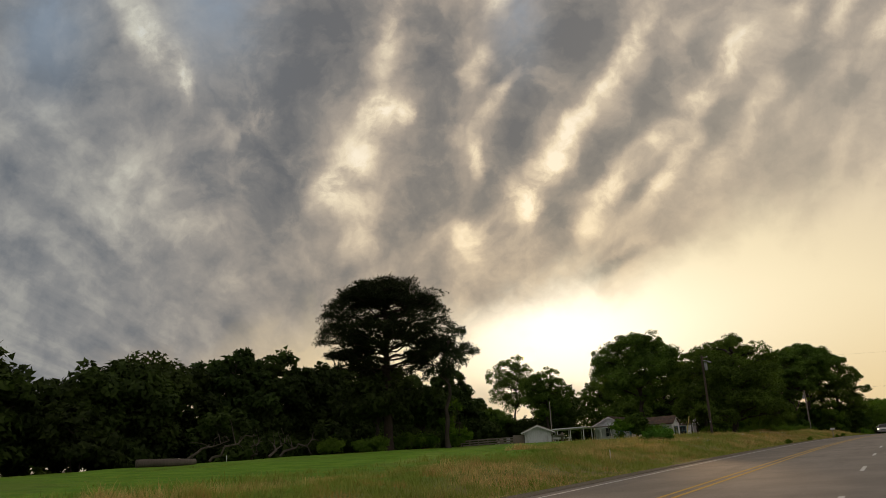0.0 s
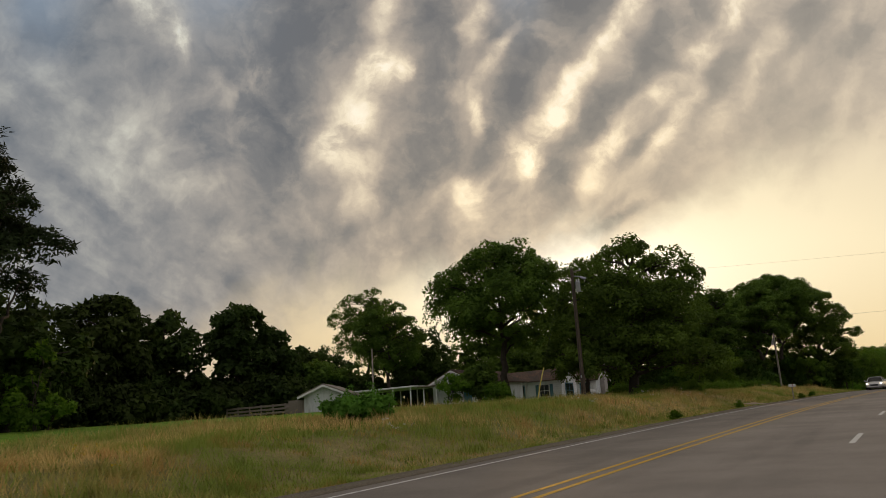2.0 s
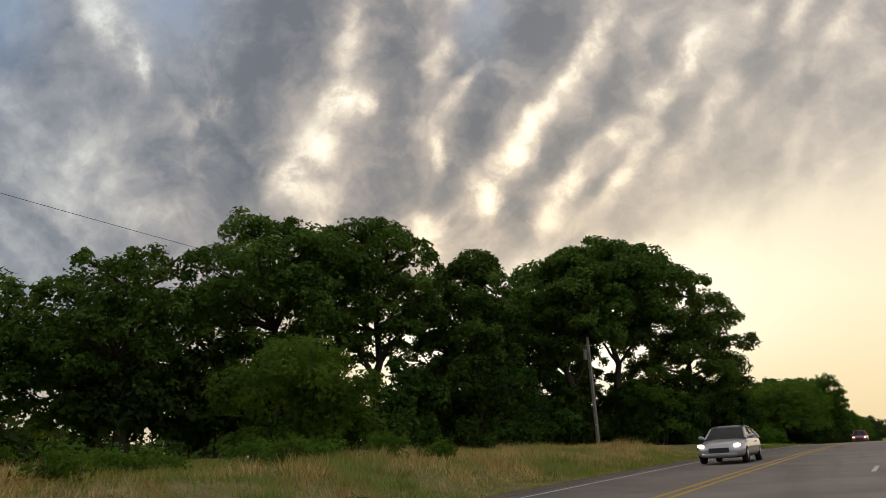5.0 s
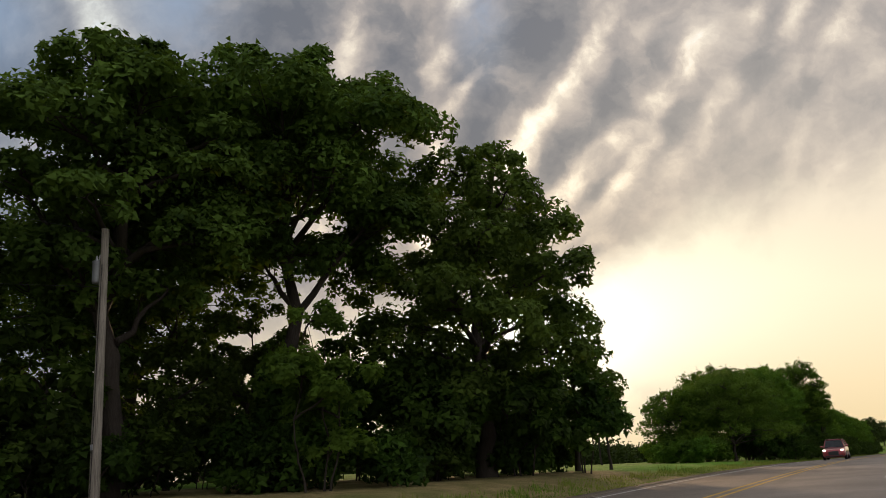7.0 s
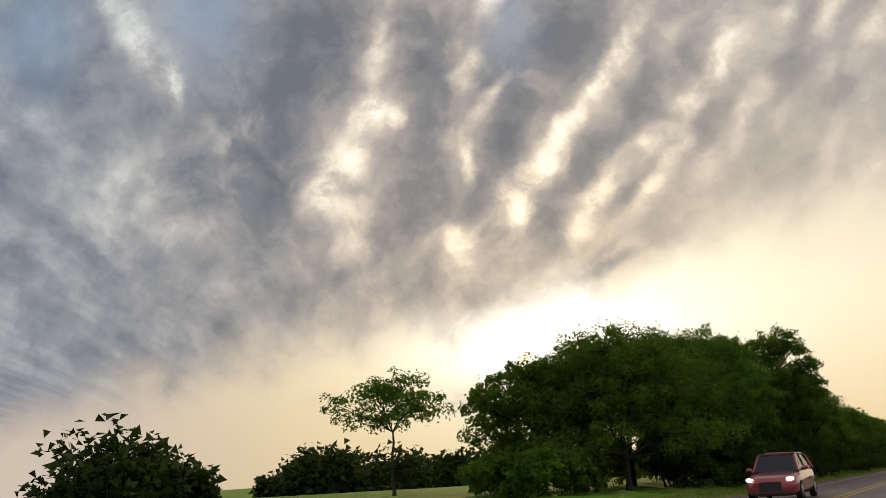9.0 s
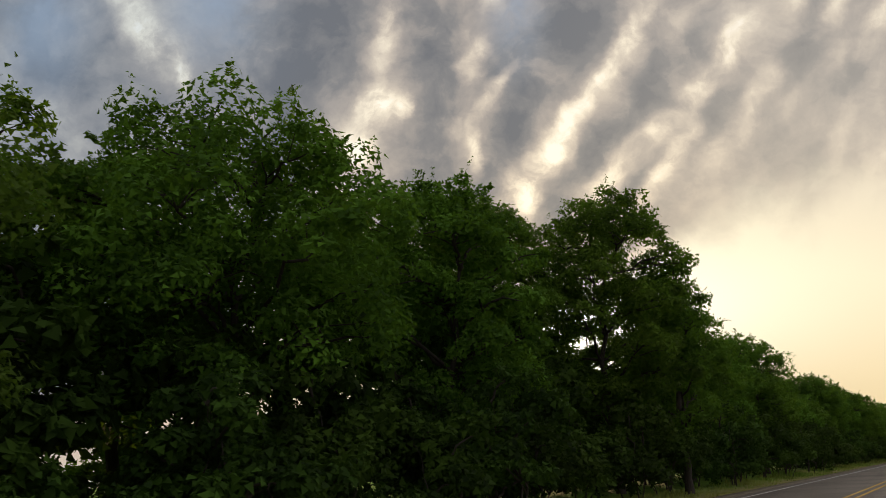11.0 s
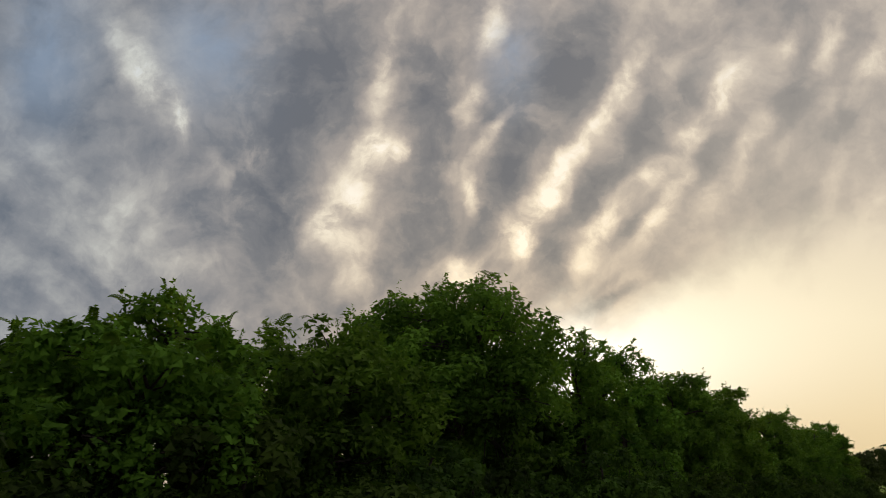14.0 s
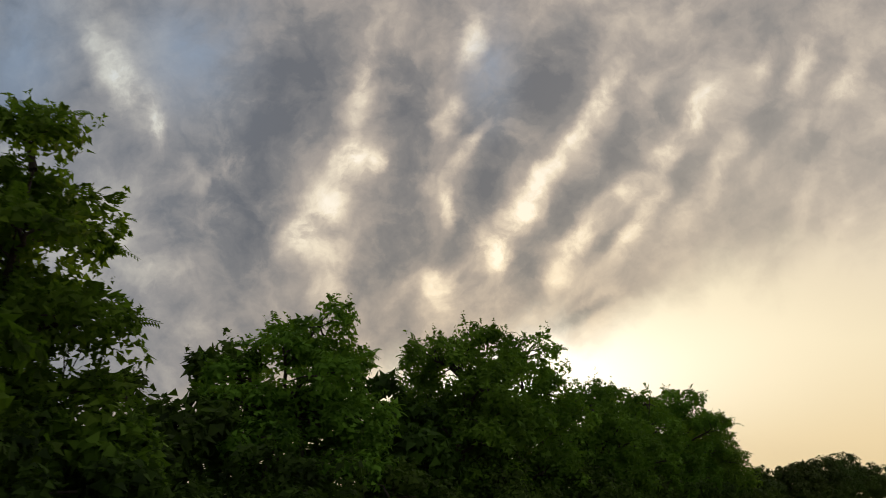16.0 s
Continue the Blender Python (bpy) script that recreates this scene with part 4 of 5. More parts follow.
shrub(ground_at(180, -13.4), 6.6, 2.6, 8000, 0.20, LEAF_LIGHT, "slender pale green young tree under the oaks", 62, name="small_tree", n=8)
# undergrowth, with the shade beneath the oaks put into its leaf colour
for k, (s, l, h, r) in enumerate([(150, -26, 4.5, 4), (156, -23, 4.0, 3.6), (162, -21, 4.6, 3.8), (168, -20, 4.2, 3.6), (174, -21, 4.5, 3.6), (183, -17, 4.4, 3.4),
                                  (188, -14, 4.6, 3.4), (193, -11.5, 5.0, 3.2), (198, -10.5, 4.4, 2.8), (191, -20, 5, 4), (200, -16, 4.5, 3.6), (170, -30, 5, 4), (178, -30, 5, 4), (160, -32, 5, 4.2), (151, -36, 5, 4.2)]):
    shrub(ground_at(s, l), h * (1.45 if l < -17 else 1.2), r, 4600, 0.30, LEAF_SHADED, "green undergrowth bush beneath the oaks, leaves darkened for shade", 70 + k, "grove's undergrowth", "undergrowth_bush")
for k, (s, l, top, r) in enumerate([(166, -27, 10.5, 3.4), (172, -25, 10.0, 3.2), (176.5, -23.5, 10.5, 3.4), (181, -22, 9.6, 3.0), (186.5, -22.5, 9.8, 3.2), (190, -24, 9.0, 3.0)]):
    oak(s, l, top, r, 9000, 0.20, 940 + k, low=0.12, n=16, trunk=0.13, label="slender understorey tree between the oak trunks", name="young_tree", group="grove's young trees", lobe=0.27, clumps=20, spread_c=0.34)
oak(200.6, -11.8, 9.8, 3.2, 9000, 0.21, 89, low=0.10, n=14, trunk=0.16, label="small dark tree at the end of the grove", name="small_tree", lobe=0.34)
oak(205.4, -11.6, 6.6, 1.7, 3000, 0.22, 90, low=0.3, n=8, trunk=0.09, label="slender young tree at the end of the grove", lobe=0.5, spread_c=0.3, name="young_tree", clumps=14)

oak(257.5, -17.5, 12.0, 5.0, 20000, 0.20, 92, low=0.03, n=16, trunk=0.2, label="dense rounded green tree at the lawn's end", mat=LEAF_ROAD, clumps=30, spread_c=0.42, name="lawn_end_tree", sprigs=0.8)
# low bushes of the grove's floor, leaf colour darkened for the shade there
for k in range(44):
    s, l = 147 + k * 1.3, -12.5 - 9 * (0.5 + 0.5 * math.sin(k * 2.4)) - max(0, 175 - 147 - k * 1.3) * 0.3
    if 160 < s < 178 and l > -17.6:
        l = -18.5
    shrub(ground_at(s, l), 2.3 + 0.6 * math.sin(k * 1.7), 2.0, 1150, 0.27, LEAF_SHADED, "low bush on the grove's floor, leaves darkened for shade", 530 + k, "grove's low bushes", "low_bush", 0.8, 7)
# lawn tree and the far wood
oak(244.2, -25.9, 8.5, 4.5, 6500, 0.17, 91, low=0.38, n=11, trunk=0.11, label="small spreading tree with sparse leaves on the lawn", mat=LEAF_ROAD, clumps=24, spread_c=0.30, lobe=0.34, name="lawn_tree")

oak(246.8, -17.6, 8.8, 4.4, 22000, 0.20, 93, low=0.0, n=18, trunk=0.18, label="low dense rounded green tree at the lawn's end", mat=LEAF_ROAD, clumps=30, spread_c=0.42, name="lawn_end_tree", sprigs=0.6)
for k, (s, l) in enumerate([(241, -16.5), (240.5, -14.5), (243, -13.5), (244, -19), (247, -19.5), (250, -20.5), (254, -22), (258, -20), (264, -19), (270, -18), (278, -18), (286, -18)]):
    shrub(ground_at(s, l), 2.4 if s < 256 else 3.6, 2.4, 4200, 0.20, LEAF_ROAD, "leafy bush at the lawn's end", 640 + k, "bushes at the lawn's end", "lawn_bush", 0.8)
# the overgrown row along the road
ROW = [(249.6, -12.8, 10.4, 6.3), (261.6, -12.0, 11.6, 5.5), (270.5, -11.0, 11.8, 3.9), (276.5, -13.0, 13.6, 4.0), (281.0, -9.4, 14.2, 4.4), (283.4, -7.2, 10.9, 2.4),
       (289.3, -10.0, 10.4, 2.4), (293.6, -10.0, 11.5, 2.6), (298.5, -10.0, 10.6, 2.5), (303.8, -10.2, 10.1, 2.3), (309.8, -9.4, 7.5, 2.9), (316.8, -11.5, 11.6, 4.5),
       (325.3, -10.0, 6.1, 3.0), (331.0, -10.2, 6.7, 3.1), (338.8, -11.0, 9.5, 4.7), (346.6, -9.8, 8.7, 2.6), (352.6, -10.2, 9.3, 2.9), (359.0, -10.0, 9.0, 3.7), (363.8, -9.6, 8.7, 3.3),
       (366.8, -8.7, 8.5, 2.3), (376.6, -10.6, 7.6, 2.7), (384.3, -10.0, 8.6, 2.9), (389.5, -10.0, 9.2, 2.7), (397.3, -10.0, 8.4, 3.2), (404.0, -10.0, 8.8, 3.1), (411.6, -10.0, 9.8, 3.7),
       (419.4, -10.0, 9.0, 3.3), (424.6, -10.0, 6.7, 2.2)]


def shoot_share(s):
    """Long shoots with paired leaflets: many where the row is youngest."""
    return 0.3 if s < 285 else 0.65


for k, (s, l, top, r) in enumerate(ROW):
    pale = k == 0
    oak(s, l, top, r, 46000 if pale else int(min(44000, max(15000, 2250 * r * r))), 0.172, 200 + k, low=0.16 if pale else 0.26 if 338 < s < 342 else 0.10, n=24 if pale else 26 if r > 3.8 else 16, skirt=9 if pale else 0, mat=LEAF_LIGHT if pale else LEAF_ROAD, trunk=0.17, lobe=0.38 if r > 3.8 else 0.42, clumps=30, spread_c=0.38, slim=0.48, sprigs=0.65, fronds=shoot_share(s),
        label="bright green leafy tree at the lawn's end by the road" if pale else "dense green roadside tree with feathery shoots", name="roadside_tree", group="" if pale else "overgrown roadside row", flat=0.8)
# bushes under the row: their leaf colour carries the shade of the lower foliage
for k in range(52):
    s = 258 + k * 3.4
    shrub(ground_at(s, -8.2 - 0.7 * math.sin(k * 1.7)), (3.0 if s > 322 else 3.7) + 0.8 * math.sin(k * 2.6), 2.4, 3300, 0.17, LEAF_SHADED, "dense green bush under the roadside trees", 300 + k, "bushes of the roadside row", "roadside_bush")

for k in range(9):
    shrub(ground_at(253.5 + k * 2.6, -10.6 - 1.4 * math.sin(k * 2.0)), 3.4 + 0.6 * math.sin(k * 1.7), 2.2, 5200, 0.17, LEAF_SHADED, "dense bush at the head of the roadside row, leaves darkened for shade", 800 + k, "bushes at the row's head", "roadside_bush")
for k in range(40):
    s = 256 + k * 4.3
    shrub(ground_at(s, -12.2 - 0.8 * math.sin(k * 2.1)), (5.7 if s > 340 else 5.0 if s > 322 else 6.4 if s < 300 else 5.2) + 0.8 * math.sin(k * 1.6), 3.1, 3300, 0.29, LEAF_SHADED, "tall dense bush in the roadside row", 600 + k, "tall bushes of the roadside row", "roadside_bush")
for k, (s, l, h, r) in enumerate([(285.5, -12.0, 8.2, 3.2), (289.5, -12.0, 7.6, 3.0), (293.5, -12.0, 8.4, 3.2), (297.5, -11.6, 7.4, 3.0), (301.0, -11.6, 6.8, 2.8), (313.5, -11.8, 7.2, 3.2), (318.5, -11.8, 7.6, 3.2),
                                  (336.5, -11.6, 6.4, 3.2), (342.0, -11.4, 6.4, 3.2), (351.5, -11.6, 6.6, 3.0), (356.5, -10.6, 7.4, 3.2), (361.0, -9.4, 7.6, 3.2), (365.2, -8.8, 7.2, 2.8), (368.4, -8.5, 5.8, 2.1), (386.5, -10.4, 6.6, 3.2)]):
    shrub(ground_at(s, l), h, r, 5200, 0.23, LEAF_ROAD, "tall dense green thicket in the roadside row", 960 + k, "thickets of the roadside row", "roadside_thicket", n=12)
# behind the row and far off
for k, (s, l, top, r) in enumerate([(262, -17, 12, 5), (272, -17, 13.5, 5), (281, -17, 13.5, 5), (290, -18, 11, 5), (304, -19, 8, 4.5), (318, -20, 8.5, 4.5), (352, -20, 7.5, 4.5), (370, -20, 8, 4.5), (395, -20, 8, 5)]):
    oak(s, l, top, r, 7000, 0.32, 380 + k, low=0.2, n=9, trunk=0.2, label="green tree behind the roadside row", name="woodland_tree", group="trees behind the row")
for k, (s, l, top, r) in enumerate([(470, -26, 7, 5), (500, -22, 9, 6), (530, -20, 11, 7), (560, -19, 13, 7), (590, -18, 15, 8), (625, -18, 16, 8), (660, -16, 15, 8), (700, -15, 15, 8), (560, -40, 12, 8), (620, -45, 13, 8)]):
    oak(s, l, top, r, 9000, 0.45, 400 + k, low=0.0, n=14, trunk=0.3, mat=LEAF_FAR, label="far dark tree where the road tops the rise", name="woodland_tree", group="far trees along the road")


def far_wood(name, points, height, seed, label):
    rng = np.random.default_rng(seed)
    cs = []
    for s, l in points:
        h = height * rng.uniform(0.55, 1.2)
        g = ground_at(s, l)
        d = ball(rng, 90)
        d[:, 2] = np.abs(d[:, 2])
        c = g + d * np.array([h * 0.9, h * 0.9, h]) * rng.uniform(0.5, 1.0, (90, 1))
        cs.append((c[:, None] + rng.normal(0, h * 0.09, (90, 9, 3))).reshape(-1, 3))
    v, q = leaf_data(np.concatenate(cs), height * 0.14, rng, 0.2, 0.7)
    tagged(new(name, quads_mesh(name, v, q, LEAF_FAR)), label, "woodland", kind="stuff")


far_wood("far_woods", [(190 + k * 4.5, -120 - 22 * math.sin(k * 0.5) - 7 * (k % 4)) for k in range(110)], 10.5, 5, "far dark woods beyond the lawn")
far_wood("far_woods", [(-60 + k * 9, -120 - 20 * math.sin(k * 0.9)) for k in range(30)], 10.0, 6, "far dark woods behind the houses")
far_wood("far_woods", [(-200 + k * 14, 70 + 20 * math.sin(k * 0.9)) for k in range(0, 80, 2)], 12.0, 7, "far dark woods across the road")
far_wood("far_woods", [(-160 - 8 * (k % 4), -120 + k * 6) for k in range(0, 40, 2)], 12.0, 8, "far dark woods behind the rise of the road")


# ---------------------------------------------------------------- houses, sheds and what stands round them
def frame_at(s, l, z=0.0, turn=0.0):
    """Origin on the land and the turn that sets local x along the road and local -y towards the wood."""
    p = ground_at(s, l, z)
    return p, float(road_turn(s)) + math.pi / 2 + radians(turn)


def gable_roof(ob, x0, x1, y0, y1, eave, ridge, over, mat, along="x", thick=0.10, trim=True):
    """Two thick slopes with overhangs, and white boards along the gable edges."""
    for side in (-1, 1):
        bm = bmesh.new()
        if along == "x":
            ym = (y0 + y1) / 2
            ye = y0 - over if side < 0 else y1 + over
            drop = (ridge - eave) * over / abs(ym - (y0 if side < 0 else y1))
            pts = [(x0 - over, ym, ridge), (x1 + over, ym, ridge), (x1 + over, ye, eave - drop), (x0 - over, ye, eave - drop)]
        else:
            xm = (x0 + x1) / 2
            xe = x0 - over if side < 0 else x1 + over
            drop = (ridge - eave) * over / abs(xm - (x0 if side < 0 else x1))
            pts = [(xm, y0 - over, ridge), (xm, y1 + over, ridge), (xe, y1 + over, eave - drop), (xe, y0 - over, eave - drop)]
        top = [bm.verts.new((x, y, z + thick)) for x, y, z in pts]
        low = [bm.verts.new(p) for p in pts]
        bm.faces.new(top)
        bm.faces.new(low[::-1])
        for k in range(4):
            bm.faces.new((top[k], low[k], low[(k + 1) % 4], top[(k + 1) % 4]))
        bmesh.ops.recalc_face_normals(bm, faces=bm.faces)
        roof = part("roof_slope", bm, mat, ob)
        if trim:
            for a, b in ((0, 3), (1, 2)):
                p, q = Vector(pts[a]), Vector(pts[b])
                d = (q - p)
                bm = bmesh.new()
                out = Vector((-1 if a == 0 else 1, 0, 0)) if along == "x" else Vector((0, -1 if a == 0 else 1, 0))
                vs = [bm.verts.new(v) for v in (p + out * 0.03, q + out * 0.03, q + out * 0.03 + Vector((0, 0, -0.16)), p + out * 0.03 + Vector((0, 0, -0.16)))]
                vs2 = [bm.verts.new(v.co - out * 0.028) for v in vs]
                bm.faces.new(vs)
                bm.faces.new(vs2[::-1])
                for k in range(4):
                    bm.faces.new((vs[k], vs2[k], vs2[(k + 1) % 4], vs[(k + 1) % 4]))
                bmesh.ops.recalc_face_normals(bm, faces=bm.faces)
                part("barge_board", bm, WHITE_TRIM, ob, "white painted roof edge board")


def gable_walls(ob, x0, x1, y0, y1, base, eave, ridge, mat, along="x", thick=0.14):
    """Four walls with thickness; the two end walls run up into the gable."""
    def wall(a, b, peak):
        bm = bmesh.new()
        a, b = Vector(a), Vector(b)
        d = (b - a).normalized()
        nrm = Vector((-d.y, d.x, 0)) * thick
        prof = [(a, base), (b, base), (b, eave)] + ([((a + b) / 2, ridge)] if peak else []) + [(a, eave)]
        f = [bm.verts.new((p.x, p.y, z)) for p, z in prof]
        g = [bm.verts.new((p.x + nrm.x, p.y + nrm.y, z)) for p, z in prof]
        bm.faces.new(f)
        bm.faces.new(g[::-1])
        n = len(f)
        for k in range(n):
            bm.faces.new((f[k], g[k], g[(k + 1) % n], f[(k + 1) % n]))
        bmesh.ops.recalc_face_normals(bm, faces=bm.faces)
        part("wall", bm, mat, ob)
    wall((x0, y0, 0), (x1, y0, 0), along == "y")
    wall((x1, y1, 0), (x0, y1, 0), along == "y")
    wall((x1, y0 + thick, 0), (x1, y1 - thick, 0), along == "x")
    wall((x0, y1 - thick, 0), (x0, y0 + thick, 0), along == "x")


def window(ob, centre, width, height, axis, outward, shutters=False, trim=WHITE_TRIM, muntin=True):
    """A sash window with frame, sill, bars and dark panes, set proud of its wall."""
    x, y, z = centre
    def bx(name, u0, u1, z0, z1, d0, d1, mat, parent, label=""):
        if axis == "x":
            lo, hi = (x + u0, y + outward * d0, z + z0), (x + u1, y + outward * d1, z + z1)
        else:
            lo, hi = (x + outward * d0, y + u0, z + z0), (x + outward * d1, y + u1, z + z1)
        lo, hi = tuple(min(p, q) for p, q in zip(lo, hi)), tuple(max(p, q) for p, q in zip(lo, hi))
        return boxed(name, lo, hi, mat, parent, label, 0.004)
    w, h = width / 2, height / 2
    win = bx("window", -w, w, -h, h, 0.004, 0.02, DARK_GLASS, ob, "dark glazed sash window")
    for u0, u1, z0, z1 in ((-w - 0.09, -w, -h - 0.09, h + 0.09), (w, w + 0.09, -h - 0.09, h + 0.09), (-w, w, h, h + 0.09), (-w, w, -h - 0.09, -h)):
        bx("window_frame", u0, u1, z0, z1, 0.004, 0.06, trim, win)
    if muntin:
        bx("sash_bar", -w, w, -0.025, 0.025, 0.02, 0.045, trim, win)
        bx("sash_bar", -0.015, 0.015, -h, h, 0.02, 0.04, trim, win)
    if shutters:
        for sgn in (-1, 1):
            a, b = sorted((sgn * (w + 0.11), sgn * (w + 0.46)))
            bx("shutter", a, b, -h - 0.05, h + 0.05, 0.004, 0.04, TEAL, win, "teal painted shutter")


def build_white_house():
    # local x: towards the road, local y: back along it; origin at the near road corner of the front wing
    p, t = frame_at(118.8, -26.8)
    ob = thing("white_house", p, "white wooden house with teal shutters and brown shingle roofs", "house", turn=float(road_turn(118)))
    # wing with the large window; local x is to the right of the road, y along it
    gable_walls(ob, -9.0, 0.0, 0.0, 3.6, -0.3, 2.0, 3.0, WHITE_SIDING)
    gable_roof(ob, -9.0, 0.0, 0.0, 3.6, 2.0, 3.0, 0.32, SHINGLES)
    gable_walls(ob, -9.0, 0.6, 7.4, 10.5, -0.3, 2.0, 2.95, WHITE_SIDING)
    gable_roof(ob, -9.0, 0.6, 7.4, 10.5, 2.0, 2.95, 0.32, SHINGLES)
    gable_walls(ob, -8.6, -3.2, 3.75, 7.25, -0.3, 1.75, 2.5, WHITE_SIDING, "y")
    gable_roof(ob, -8.6, -3.2, 3.75, 7.25, 1.75, 2.5, 0.1, SHINGLES, "y", trim=False)
    window(ob, (0.0, 1.75, 0.80), 1.7, 1.35, "y", 1, False, TEAL)
    window(ob, (-1.9, 0.0, 0.9), 1.0, 1.15, "x", -1, True)
    window(ob, (-4.6, 0.0, 0.75), 0.9, 1.5, "x", -1, False, TEAL)
    window(ob, (-6.0, 0.0, 0.75), 0.9, 1.5, "x", -1, False, WHITE_TRIM)
    window(ob, (-7.4, 0.0, 0.75), 0.9, 1.5, "x", -1, False, TEAL)
    window(ob, (-0.7, 7.4, 0.95), 1.0, 1.25, "x", -1, False, TEAL)
    for x in (-5.3, -6.7, -3.9, -8.1):
        boxed("porch_post", (x - 0.06, -0.16, -0.3), (x + 0.06, -0.07, 1.72), WHITE_TRIM, ob, bevel=0.012)
    bm = bmesh.new()
    box(bm, (0.604, 8.5, -0.3), (1.1, 9.4, 2.6), 0.03)
    box(bm, (0.604, 8.62, 2.5), (1.05, 9.28, 3.75), 0.03)
    box(bm, (0.58, 8.56, 3.68), (1.1, 9.34, 3.84), 0.02)
    part("chimney", bm, CHIMNEY, ob, "pale painted brick chimney")
    boxed("foundation", (-8.95, 0.03, -0.45), (-0.05, 3.57, -0.29), CONCRETE, ob)
    # bench by the door
    bench = thing("garden_bench", ground_at(124.0, -25.6), "white wooden garden bench beside the house", "bench", turn=radians(80))
    for k in range(3):
        boxed("seat_slat", (-0.7, -0.2 + k * 0.14, 0.40), (0.7, -0.08 + k * 0.14, 0.43), WHITE_TRIM, bench)
    for k in range(2):
        boxed("back_slat", (-0.7, 0.22, 0.55 + k * 0.16), (0.7, 0.25, 0.66 + k * 0.16), WHITE_TRIM, bench)
    for x in (-0.62, 0.62):
        for y in (-0.18, 0.2):
            boxed("leg", (x - 0.03, y - 0.03, -0.05), (x + 0.03, y + 0.03, 0.40 if y < 0 else 0.84), WHITE_TRIM, bench)


def build_porch_house():
    p, t = frame_at(106.2, -31.3)
    ob = thing("porch_house", p, "pale house with a gable front and a flat-roofed carport", "house", turn=float(road_turn(107)))
    gable_walls(ob, -2.2, 2.2, 0.0, 9.0, -0.3, 1.95, 2.95, WHITE_SIDING, "y")
    gable_roof(ob, -2.2, 2.2, 0.0, 9.0, 1.95, 2.95, 0.35, SHINGLES, "y")
    window(ob, (-0.2, 0.0, 0.95), 0.9, 1.1, "x", -1, False, WHITE_TRIM)
    window(ob, (2.2, 5.2, 0.9), 0.8, 1.0, "y", 1, False, WHITE_TRIM)
    boxed("door", (1.05, -0.05, -0.3), (1.85, -0.004, 1.65), TEAL, ob, "blue painted front door")
    boxed("door", (2.204, 1.2, -0.3), (2.25, 2.0, 1.65), TEAL, ob, "blue painted side door")
    for x in (-1.9, -0.6, 0.8, 1.95):
        boxed("porch_post", (x - 0.05, -2.0, -0.3), (x + 0.05, -1.9, 1.6), WHITE_TRIM, ob, bevel=0.01)
    bm = bmesh.new()
    box(bm, (-2.4, -2.25, 1.62), (2.4, -0.36, 1.72), 0.02, Matrix.Translation((0, 0, 0)))
    part("porch_roof", bm, TIN, ob, "low porch roof")
    cp = thing("carport", ground_at(105.4, -37.0), "flat white-roofed open carport on thin posts", "carport", turn=float(road_turn(105)))
    boxed("roof", (-3.3, -2.0, 1.55), (3.2, 2.2, 1.70), WHITE_TRIM, cp, bevel=0.02)
    for x in (-3.0, -0.9, 1.0, 2.9):
        boxed("post", (x - 0.05, -1.9, -0.2), (x + 0.05, -1.8, 1.55), WHITE_TRIM, cp)
        boxed("post", (x - 0.05, 1.9, -0.2), (x + 0.05, 2.0, 1.55), WHITE_TRIM, cp)
    boxed("rail", (-3.0, -1.87, 0.35), (1.0, -1.83, 0.43), WHITE_TRIM, cp)


